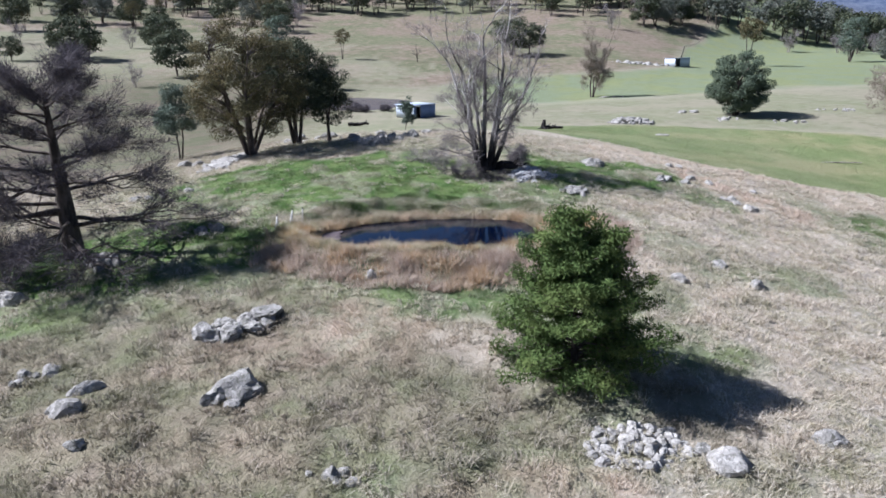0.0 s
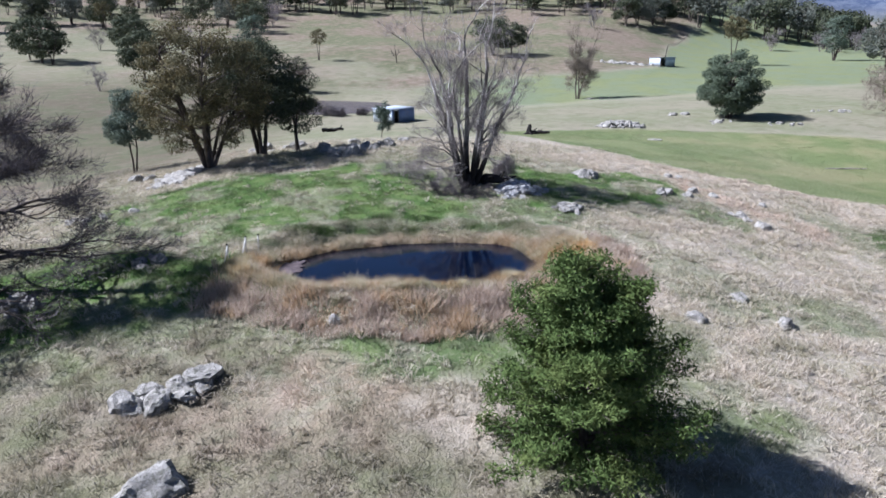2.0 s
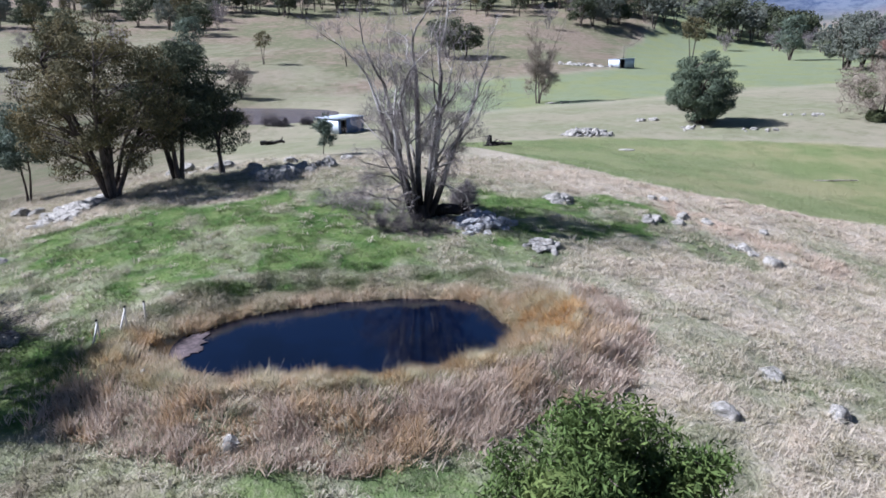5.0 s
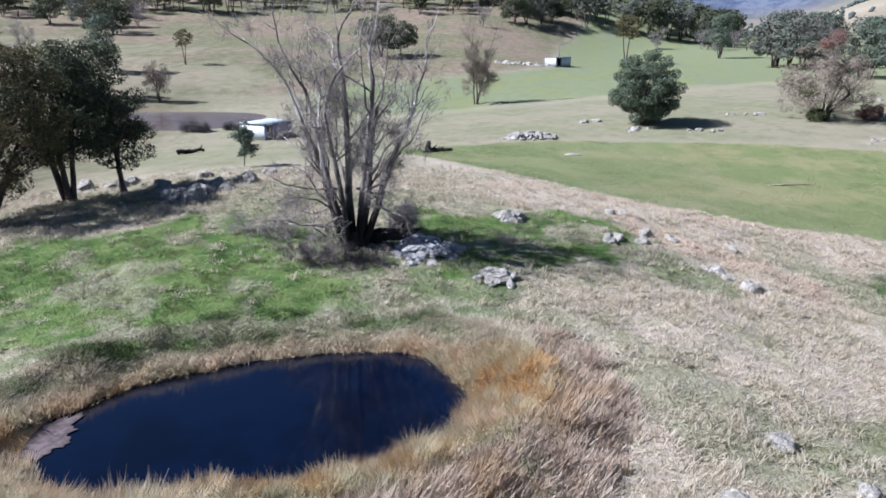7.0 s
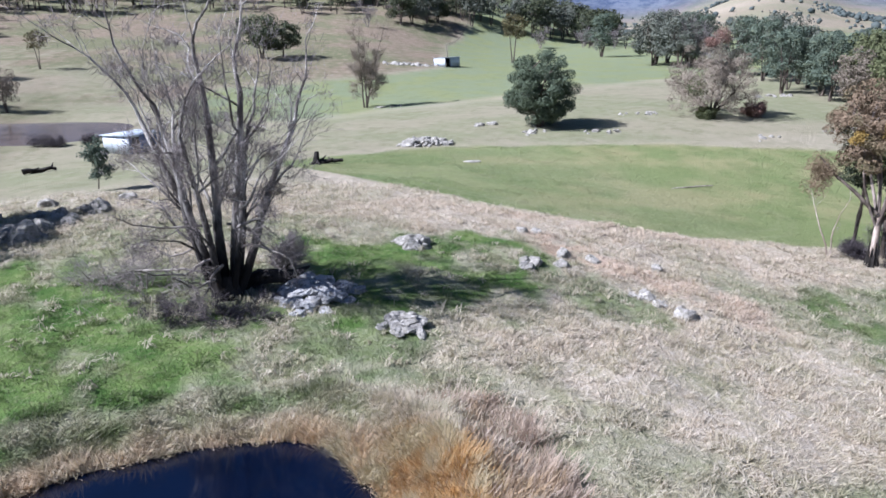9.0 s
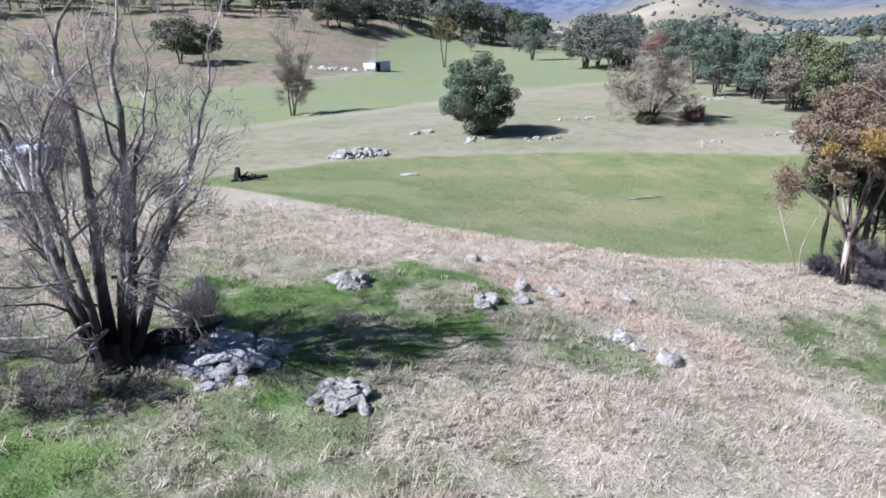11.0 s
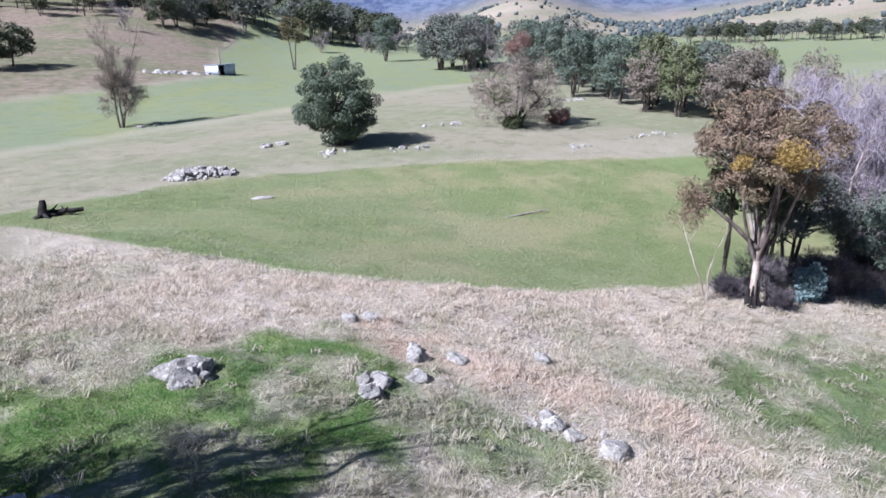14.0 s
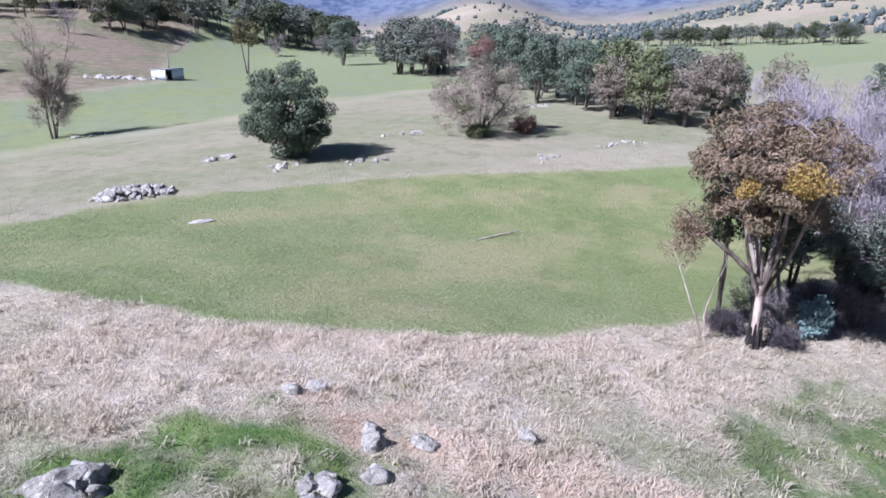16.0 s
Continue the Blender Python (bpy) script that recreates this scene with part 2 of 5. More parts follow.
M_BARK_GREY = make_bark("weathered_grey_wood", (0.13, 0.115, 0.105), (0.42, 0.385, 0.35), 0.9)
M_BARK_WHITE = make_bark("pale_gum_bark", (0.24, 0.19, 0.155), (0.56, 0.49, 0.43), 1.6)
M_DEAD = make_dead_wood()
M_BARK_LIMB = make_bark("streaked_gum_bark", (0.07, 0.055, 0.048), (0.40, 0.34, 0.30), 0.7)
M_CHAR = make_bark("charred_wood", (0.012, 0.011, 0.01), (0.045, 0.04, 0.037))
M_LOG = make_bark("silvery_log", (0.20, 0.175, 0.15), (0.42, 0.38, 0.33))
M_ROCK = make_rock("granite", (0.20, 0.192, 0.175), (0.36, 0.345, 0.315), (0.13, 0.13, 0.10))
M_ROCK_PALE = make_rock("pale_granite", (0.28, 0.268, 0.245), (0.43, 0.41, 0.375), (0.24, 0.23, 0.195))
M_ROCK_BLUE = make_rock("blue_grey_granite", (0.28, 0.285, 0.29), (0.45, 0.455, 0.465), (0.19, 0.19, 0.18))
M_IRON = make_plain("galvanised_iron", (0.48, 0.54, 0.61), (0.60, 0.65, 0.71), 0.45, 0.7, 0.0, 0.5)
M_IRON_ROOF = make_plain("weathered_roof_iron", (0.42, 0.48, 0.56), (0.52, 0.58, 0.65), 0.4, 0.5, 0.0, 0.5)
# the same iron with sky-blue shade put into its colour
M_IRON_SHADED = make_plain("shaded_iron", (0.15, 0.21, 0.36), (0.20, 0.27, 0.43), 0.5, 0.7, 0.0, 0.4)
M_POST = make_plain("white_post", (0.45, 0.43, 0.39), (0.6, 0.58, 0.54), 0.6)
M_TIMBER = make_plain("grey_fence_timber", (0.16, 0.14, 0.12), (0.28, 0.25, 0.22), 0.9)
M_WATER = make_water("dam_water", (0.001, 0.0035, 0.014), 3.0, 0.12, 0.06)
M_WATER_MUD = make_water("muddy_water", (0.125, 0.10, 0.092), 2.0, 0.25, 0.2)
M_SCUM = make_plain("dead_weed_mat", (0.06, 0.048, 0.05), (0.135, 0.105, 0.11), 0.9, 4.0)


# ---- the land: its shape ----
def smooth(a, b, v):
    t = np.clip((v - a) / (b - a), 0, 1)
    return t * t * (3 - 2 * t)


def fuzz(x, y, size, seed=0):
    """Smooth value noise, 0 to 1, with bumps of that size in metres."""
    u, v = np.asarray(x) / size + 37.7 * seed, np.asarray(y) / size - 11.3 * seed
    i, j = np.floor(u), np.floor(v)
    a, b = u - i, v - j
    a, b = a * a * (3 - 2 * a), b * b * (3 - 2 * b)

    def lattice(p, q):
        s = np.sin(p * 127.1 + q * 311.7 + seed * 17.3) * 43758.5453
        return s - np.floor(s)

    top = lattice(i, j) * (1 - a) + lattice(i + 1, j) * a
    low = lattice(i, j + 1) * (1 - a) + lattice(i + 1, j + 1) * a
    return top * (1 - b) + low * b


# broad rises and hollows: x, y, reach, height
SWELLS = [(-10, 72, 26, 6.12), (4, 52, 22, -2.66), (-18, 48, 22, 0.92), (10, 30, 22, 3.46), (-14, 22, 22, 0.8), (26, 66, 20, 1.8),
          (44, 92, 26, -1.42), (44, 118, 24, 0.92), (20, 100, 24, -0.37), (74, 118, 28, 1.13), (-48, 92, 36, -4.29), (-16, 140, 34, 0.32),
          (34, 160, 34, -0.77), (90, 70, 36, -3.33), (40, 36, 26, -3.23), (-44, 36, 30, -1.8), (0, -4, 28, -4.12), (72, 210, 40, 0.65),
          (-30, 240, 50, 3.83), (0, 190, 36, -2.01)]
WATER_Z, POND2_Z = 0.75, -1.1


def pond(x, y):
    """Metres outside the dam's waterline (negative inside)."""
    u, v = x + 1.0, y - 46.85
    c, s = math.cos(radians(8)), math.sin(radians(8))
    u, v = u * c + v * s, -u * s + v * c
    b = np.where(v < 0, 4.75, 4.4)
    r = (np.abs(u / np.where(u < 0, 8.1, 7.35)) ** 2.5 + np.abs(v / b) ** 2.5) ** 0.4
    return (r - 1) * (4.3 + 1.6 * np.abs(u) / 7.4) + (fuzz(x, y, 1.7, 5) - 0.5) * 0.35


def pond2(x, y):
    u, v = x + 28.4, y - 153.2
    c, s = math.cos(radians(-18)), math.sin(radians(-18))
    u, v = u * c + v * s, -u * s + v * c
    return ((np.abs(u / 17.0) ** 3 + np.abs(v / 12.5) ** 3) ** (1 / 3) - 1) * 9


def land(x, y):
    x, y = np.asarray(x, float), np.asarray(y, float)
    z = np.zeros_like(x)
    for cx, cy, r, k in SWELLS:
        z = z + k * np.exp(-((x - cx) ** 2 + (y - cy) ** 2) / (2 * r * r))
    d, th = np.hypot(x - 5, y - 30), np.degrees(np.arctan2(x - 5, y - 30))
    # the long hill behind, falling to the valley on the right
    q = np.clip((d - 150) / 450, 0, 1.2)
    back = np.where(th > -120, 1 - smooth(8, 24, th - 7 * smooth(340, 480, d)), 0)
    z = z + back * (14 * q + 40 * q * q)
    # pale rises beyond the valley and the wooded range behind all
    rise = smooth(520, 1150, d) * (46 * np.exp(-((th - 40.5) / 5.2) ** 2) + 58 * np.exp(-((th - 67) / 13) ** 2)) * smooth(14, 26, th)
    z = z + rise + smooth(1300, 2700, d) * (220 + 170 * fuzz(x, y, 560, 2) + 130 * (0.5 - np.abs(fuzz(x, y, 330, 3) - 0.5)) * 2 + 45 * fuzz(x, y, 140, 84))
    z = z + smooth(200, 420, d) * 2.2 * (fuzz(x, y, 90, 4) - 0.5)
    # the dam: bank in front, cut behind, bed under the water
    dp = pond(x, y)
    crest = 1.65 + 0.15 * smooth(46, 42, y)
    bank = crest - np.clip(dp - 2.6, 0, 99) * 0.42
    z = np.where((dp > 0) & (dp < 12), np.maximum(z, bank), z)
    inner = WATER_Z + np.minimum(dp, 2.2) * 0.56
    w = smooth(1.3, 2.8, dp)
    z = np.where(dp < 2.8, inner * (1 - w) + z * w, z)
    z = np.maximum(z, np.where(dp < 0, WATER_Z - 1.6, -99))
    d2 = pond2(x, y)
    lip = POND2_Z + np.clip(d2 * 0.2, -1.2, 9)
    w = smooth(0.0, 4.0, d2)
    z = np.where(d2 < 4, lip * (1 - w) + z * w, z)
    # unevenness of tussock ground near the dam
    near = 1 - smooth(60, 120, d)
    z = z + near * np.where(dp > 1, 1, 0.2) * ((fuzz(x, y, 2.6, 6) - 0.5) * 0.28 + (fuzz(x, y, 0.9, 7) - 0.5) * 0.2) * (1 - crop_zone(x, y))
    return z


FIELD_X = (4, 8, 11, 16.6, 21.8, 28.4, 36, 43.7, 60, 90, 130)
FIELD_LOW = (112, 103, 98, 87, 78.8, 74, 70.3, 69.4, 69, 66, 60)
FIELD_TOP = (107, 108, 109, 111, 112.5, 114, 112, 110.5, 106.5, 95, 70)
PAD_LOW = ((-10, 16, 33, 54, 81, 108, 150, 220), (146, 149, 157, 166, 174, 182, 178, 165))
PAD_TOP = ((-10, 2, 19, 37, 51, 66, 80, 100, 204, 400), (180, 198, 204, 208, 217, 230, 275, 338, 560, 900))


def crop_zone(x, y):
    lo, hi = np.interp(x, FIELD_X, FIELD_LOW), np.interp(x, FIELD_X, FIELD_TOP)
    k = (fuzz(x, y, 3.0, 8) - 0.5) * 1.6
    return smooth(-0.9, 0.9, y - lo + k) * smooth(-0.8, 0.8, hi - y + k) * smooth(5, 9, x) * smooth(120, 95, x)


def blob(x, y, cx, cy, rx, ry, seed, turn=0.0):
    c, s = math.cos(radians(turn)), math.sin(radians(turn))
    u, v = (x - cx) * c + (y - cy) * s, -(x - cx) * s + (y - cy) * c
    r = np.hypot(u / rx, v / ry) + (fuzz(x, y, 5.0, seed) - 0.5) * 0.7 + (fuzz(x, y, 1.4, seed + 1) - 0.5) * 0.5
    return smooth(1.12, 0.72, r)


def along(x, y, pts, width):
    """1 on the line through pts, falling to 0 beside it."""
    best = np.full(np.shape(x), 1e9)
    for (ax, ay), (bx, by) in zip(pts, pts[1:]):
        t = np.clip(((x - ax) * (bx - ax) + (y - ay) * (by - ay)) / ((bx - ax) ** 2 + (by - ay) ** 2), 0, 1)
        best = np.minimum(best, np.hypot(x - ax - t * (bx - ax), y - ay - t * (by - ay)))
    return smooth(width, width * 0.45, best)


def zones(x, y):
    """Which grass grows where: green, crop, pink, reed; paddock, grey dry, hill, pale track."""
    x, y = np.asarray(x, float), np.asarray(y, float)
    dp = pond(x, y)
    d, th = np.hypot(x - 5, y - 30), np.degrees(np.arctan2(x - 5, y - 30))
    crop = crop_zone(x, y)
    green = np.maximum.reduce([
        blob(x, y, -10, 58.5, 19, 9.5, 11), blob(x, y, -20, 42, 11, 7, 12, 25), blob(x, y, 13, 63.8, 10.5, 7, 13, 10),
        blob(x, y, 3, 58, 13, 7, 14) * 0.8, blob(x, y, 21, 59, 4, 2, 15, -50) * 0.7, blob(x, y, 38, 56, 9, 7, 16) * 0.9,
        blob(x, y, 0, 34.6, 9, 2.4, 17) * 0.85, blob(x, y, -13, 36, 8, 4, 45) * 0.6, blob(x, y, 13, 30.5, 3, 1.6, 18) * 0.7, blob(x, y, 15, 47, 4, 6, 19, 30) * 0.5,
        blob(x, y, -22, 33, 6, 3, 20) * 0.8, blob(x, y, -9, 25, 15, 9, 42) * 0.5, blob(x, y, -2, 21, 9, 3, 86) * 0.65, blob(x, y, -13, 19, 10, 4, 87) * 0.65, blob(x, y, 8, 33, 5, 2, 88) * 0.5, 0.6 * smooth(0.48, 0.72, fuzz(x, y, 5, 21)) * smooth(70, 30, d)])
    green = green * (0.55 + 0.45 * smooth(0.25, 0.5, 0.6 * fuzz(x, y, 2.4, 39) + 0.4 * fuzz(x, y, 0.9, 40)))
    green = green * (1 - crop) * smooth(1.0, 2.2, dp + (fuzz(x, y, 1.2, 22) - 0.5) + 0.9 * smooth(46, 49, y))
    pink = np.maximum.reduce([blob(x, y, 24.5, 63, 9, 2.2, 23, -62) * 0.8, blob(x, y, -10, 29.5, 7, 1.6, 24, 20) * 0.55, blob(x, y, -5, 34, 1.7, 1.3, 25) * 0.6, blob(x, y, -4, 30, 6, 2.6, 89) * 0.55, blob(x, y, -12, 23, 7, 3, 90) * 0.4, blob(x, y, 4, 20, 6, 3, 92) * 0.5,
                              blob(x, y, 30, 72, 16, 1.8, 26, -25) * 0.6]) * (1 - crop)
    reed = np.maximum(blob(x, y, 8.0, 46.5, 1.9, 4.2, 27, 10), (0.35 + 0.5 * fuzz(x, y, 1.6, 28)) * smooth(3.2, 1.6, dp + 1.9 * smooth(44, 48, y))) * (dp > -0.5)
    lo, hi = np.interp(x, *PAD_LOW), np.interp(x, *PAD_TOP)
    k = (fuzz(x, y, 12.0, 29) - 0.5) * 8
    pad = smooth(-5, 5, y - lo + k) * smooth(-2.5, 2.5, hi - y + k * 0.3) * smooth(-9, 2, x)
    pad = np.maximum(pad, smooth(210, 240, d) * smooth(22, 26, th) * smooth(640, 560, d) * 0.75)
    hill = smooth(-4, 6, y - np.interp(x, *PAD_TOP)) * smooth(26, 20, th) * smooth(160, 185, y) * (1 - pad)
    hill = np.maximum(hill, smooth(150, 230, d) * smooth(-4, -12, th) * (1 - pad))
    green_far = blob(x, y, -40, 205, 30, 22, 30) * 0.7 + blob(x, y, -150, 240, 100, 80, 31) * 0.8
    hill = hill * (1 - np.clip(green_far, 0, 1) * 0.85)
    pad = np.maximum(pad, np.clip(green_far, 0, 1) * 0.4)
    hill = np.maximum(hill, 0.85 * smooth(600, 680, d))
    near_hill = np.maximum(blob(x, y, -13, 24, 20, 12, 44) * 0.85, smooth(-18, -40, x) * smooth(150, 90, y) * 0.3)
    far = smooth(86, 102, y + 0.2 * np.abs(x)) * (1 - crop) * (1 - pad) * (1 - hill)
    hill = np.maximum(hill, near_hill * (1 - 0.5 * green))
    hill = np.maximum(hill, 0.75 * smooth(-16, -34, x) * smooth(66, 92, y) * (1 - pad))
    track = along(x, y, [(-6, 142), (10, 146), (27, 155), (55, 162), (81, 170), (104, 179), (140, 182)], 3.2) * 0.24
    track = np.maximum(track, along(x, y, [(16, 111.3), (30, 114.8), (44, 111.5), (58, 108), (84, 98), (100, 90)], 2.2) * 0.16)
    track = np.maximum(track, blob(x, y, 82, 104, 14, 4.5, 33, -18) * 0.3 * (0.4 + fuzz(x, y, 3.0, 46)))
    wheel = 0
    for off in (-0.75, 0.75):
        wheel = np.maximum(wheel, along(x, y, [(-12, 50 + off), (-5, 51.6 + off), (3, 52.4 + off), (8, 53 + off), (11.3 + off * 0.6, 52.5 + off * 0.8), (12 + off, 50), (11.5 + off, 46)], 0.45))
        wheel = np.maximum(wheel, along(x, y, [(13, 98 + off), (18.9, 91.4 + off), (21.5, 84 + off), (26, 79.5 + off)], 0.3) * 0.35)
        wheel = np.maximum(wheel, along(x, y, [(38, 71.5 + off), (45, 73 + off), (49, 77 + off), (50, 82 + off)], 0.3) * 0.25)
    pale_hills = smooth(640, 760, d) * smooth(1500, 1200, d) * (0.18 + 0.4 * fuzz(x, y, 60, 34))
    bleached = np.maximum(blob(x, y, 24, 52, 17, 22, 35, -20) * (0.1 + 0.5 * fuzz(x, y, 2.2, 36)),
                          smooth(10, 3, np.abs(y - np.interp(x, FIELD_X, FIELD_LOW) + 4)) * smooth(6, 12, x) * smooth(58, 44, x) * (0.45 + 0.5 * fuzz(x, y, 2.2, 38))) * (1 - crop) * (1 - green)
    bleached = np.maximum(bleached, blob(x, y, 8, 75, 24, 10, 47) * smooth(6, 17, x) * (0.45 + 0.5 * fuzz(x, y, 2.2, 48)) * (1 - crop) * (1 - green))
    bleached = np.maximum(bleached, blob(x, y, 1.8, 31, 3.2, 2.6, 91) * 0.6)
    bleached = np.maximum(bleached, 0.3 * smooth(0.55, 0.8, fuzz(x, y, 3.5, 37)) * smooth(60, 40, d) * (1 - green) * smooth(-2, 6, x))
    pale = np.maximum.reduce([track, wheel * 0.32, pale_hills, bleached * (dp > 4)])
    green = np.maximum(green, 0.8 * crop * smooth(54, 24, x))
    crop = crop * (1 - 0.6 * smooth(50, 22, x) * (0.5 + 0.5 * fuzz(x, y, 7.0, 49)))
    return np.stack([green, crop, pink, reed], -1), np.stack([pad, far, hill, pale], -1)


# ---- mesh helpers ----
def mesh_from(name, verts, faces, material, smooth_faces=False):
    """A mesh out of vertex and face arrays (all faces with the same number of corners)."""
    verts, faces = np.asarray(verts, np.float32), np.asarray(faces, np.int32)
    me = bpy.data.meshes.new(name)
    k = faces.shape[1]
    me.vertices.add(len(verts)), me.loops.add(faces.size), me.polygons.add(len(faces))
    me.vertices.foreach_set("co", verts.ravel())
    me.loops.foreach_set("vertex_index", faces.ravel())
    me.polygons.foreach_set("loop_start", np.arange(0, faces.size, k, dtype=np.int32))
    if smooth_faces:
        me.polygons.foreach_set("use_smooth", np.ones(len(faces), bool))
    me.materials.append(material)
    me.update(calc_edges=True)
    me.validate()
    return me


def paint_zones(me, x, y):
    for name, values in zip(("zone", "zone_far"), zones(x, y)):
        layer = me.attributes.new(name, "FLOAT_COLOR", "POINT")
        layer.data.foreach_set("color", np.clip(values, 0, 1).astype(np.float32).ravel())


def thing(name, x, y, z, label, category, group="", kind="", turn=0.0, size=1.0):
    ob = new(name)
    ob.empty_display_size = 0.2
    ob.matrix_basis = pose(x, y, z, 0, 0, turn) @ Matrix.Scale(size, 4)
    return tagged(ob, label, category, group, kind)


def part(name, me, parent, label="", kind=""):
    ob = new(name, me)
    ob.parent = parent
    return tagged(ob, label, kind=kind)


def at(x, y):
    return float(land(np.array([x]), np.array([y]))[0])


# ---- the ground sheet, out to the horizon ----
def stretch(n, middle, near, reach):
    s = np.linspace(-1, 1, n)
    return middle + near * s + np.sign(s) * (reach - near) * np.abs(s) ** 7


gx, gy = stretch(470, 6, 78, 4600), stretch(470, 62, 78, 4600)
GX, GY = np.meshgrid(gx, gy)
GZ = land(GX.ravel(), GY.ravel())
idx = np.arange(GX.size).reshape(GX.shape)
quads = np.stack([idx[:-1, :-1], idx[:-1, 1:], idx[1:, 1:], idx[1:, :-1]], -1).reshape(-1, 4)
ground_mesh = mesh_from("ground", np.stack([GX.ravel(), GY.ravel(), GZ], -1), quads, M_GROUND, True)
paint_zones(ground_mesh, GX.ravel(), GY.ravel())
# mask by distance, where the range's ground takes the painted blue haze
wooded_haze = ground_mesh.attributes.new("wooded_haze", "FLOAT", "POINT")
wooded_haze.data.foreach_set("value", smooth(1350, 1600, np.hypot(GX.ravel() - 5, GY.ravel() - 30)).astype(np.float32))
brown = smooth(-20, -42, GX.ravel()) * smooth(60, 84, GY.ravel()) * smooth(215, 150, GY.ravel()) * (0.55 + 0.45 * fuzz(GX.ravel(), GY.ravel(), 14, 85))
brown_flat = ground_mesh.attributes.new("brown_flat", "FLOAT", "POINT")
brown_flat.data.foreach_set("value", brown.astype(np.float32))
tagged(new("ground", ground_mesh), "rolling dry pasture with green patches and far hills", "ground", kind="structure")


def water_sheet(name, test, cx, cy, rx, ry, z, material, label):
    u = np.linspace(-1, 1, 90)
    X, Y = np.meshgrid(cx + rx * u, cy + ry * u)
    i = np.arange(X.size).reshape(X.shape)
    f = np.stack([i[:-1, :-1], i[:-1, 1:], i[1:, 1:], i[1:, :-1]], -1).reshape(-1, 4)
    keep = test(X.ravel(), Y.ravel())[f].min(1) < 0.6
    me = mesh_from(name, np.stack([X.ravel(), Y.ravel(), np.full(X.size, z)], -1), f[keep], material)
    return tagged(new(name, me), label, "water", kind="structure")


water_sheet("water", pond, -1, 47, 9.5, 7, WATER_Z, M_WATER, "still dark blue water of the farm dam")
water_sheet("water", pond2, -28.4, 153.2, 23, 20, POND2_Z, M_WATER_MUD, "muddy brown water of the lower dam")


# ---- how trees are made ----
class Wood:
    """Collects tapered tubes into one mesh."""

    def __init__(self):
        self.v, self.f, self.n = [], [], 0

    def tube(self, pts, r0, r1, sides=6):
        pts = np.asarray(pts, float)
        t = np.gradient(pts, axis=0)
        t /= np.linalg.norm(t, axis=1)[:, None] + 1e-9
        ref = np.array([0.31, 0.95, 0.07]) if abs(t[0][2]) > 0.6 else np.array([0.05, 0.1, 1.0])
        a = np.cross(t, ref)
        a /= np.linalg.norm(a, axis=1)[:, None] + 1e-9
        b = np.cross(t, a)
        r = np.linspace(r0, r1, len(pts))[:, None, None]
        w = np.linspace(0, 2 * math.pi, sides, endpoint=False)
        ring = pts[:, None] + r * (a[:, None] * np.cos(w)[None, :, None] + b[:, None] * np.sin(w)[None, :, None])
        i = np.arange(len(pts) * sides).reshape(len(pts), sides) + self.n
        j = np.roll(i, -1, 1)
        self.v.append(ring.reshape(-1, 3))
        self.f.append(np.stack([i[:-1], j[:-1], j[1:], i[1:]], -1).reshape(-1, 4))
        self.n += len(pts) * sides

    def mesh(self, name, material):
        return mesh_from(name, np.concatenate(self.v), np.concatenate(self.f), material, True)


def limb(rng, p, d, length, wander, lift, n=5):
    """A crooked line from p along d, that lifts (or droops) as it goes."""
    pts, d = [np.array(p, float)], np.array(d, float)
    for _ in range(n):
        d = d + rng.normal(0, wander, 3) + np.array([0, 0, lift])
        d /= np.linalg.norm(d)
        pts.append(pts[-1] + d * length / n)
    return np.array(pts), d


def aside(rng, d, angle):
    """A direction at that angle (degrees) from d, to any side."""
    o = rng.normal(0, 1, 3)
    o -= d * (o @ d)
    o /= np.linalg.norm(o) + 1e-9
    return d * math.cos(radians(angle)) + o * math.sin(radians(angle))


def skeleton_of(rng, wood, stems, kids, angle, ratio, wander, lift, start=0.35, thin=0.55, sides=(8, 5, 4, 3, 3)):
    """Stems that fork len(kids) times; returns the tips and the twigs' middles."""
    todo, tips = [(p, d, l, r, 0) for p, d, l, r in stems], []
    while todo:
        p, d, l, r, level = todo.pop()
        pts, end = limb(rng, p, d, l, wander[min(level, len(wander) - 1)], lift[min(level, len(lift) - 1)], 6 if level < 2 else 4)
        last = level == len(kids)
        if last and len(pts) > 4:
            pts = pts[[0, 2, 4]]
        wood.tube(pts, r, r * (0.35 if level else 0.45), sides[min(level, 4)] if not last else 3)
        if last:
            tips += [pts[-1], pts[len(pts) // 2]]
            continue
        for _ in range(kids[level]):
            k = rng.uniform(start if level == 0 else 0.3, 1.0)
            u = k * (len(pts) - 1)
            i = min(int(u), len(pts) - 2)
            q = pts[i] + (pts[i + 1] - pts[i]) * (u - i)
            along_d = (pts[i + 1] - pts[i]) / (np.linalg.norm(pts[i + 1] - pts[i]) + 1e-9)
            a = angle[min(level, len(angle) - 1)] * rng.uniform(0.65, 1.3)
            todo.append((q, aside(rng, along_d, a), l * ratio[min(level, len(ratio) - 1)] * rng.uniform(0.65, 1.15), max(r * (1 - 0.55 * k) * thin, 0.006), level + 1))
        todo.append((pts[-1], end, l * 0.45, r * 0.4, level + 1))
    return np.array(tips)


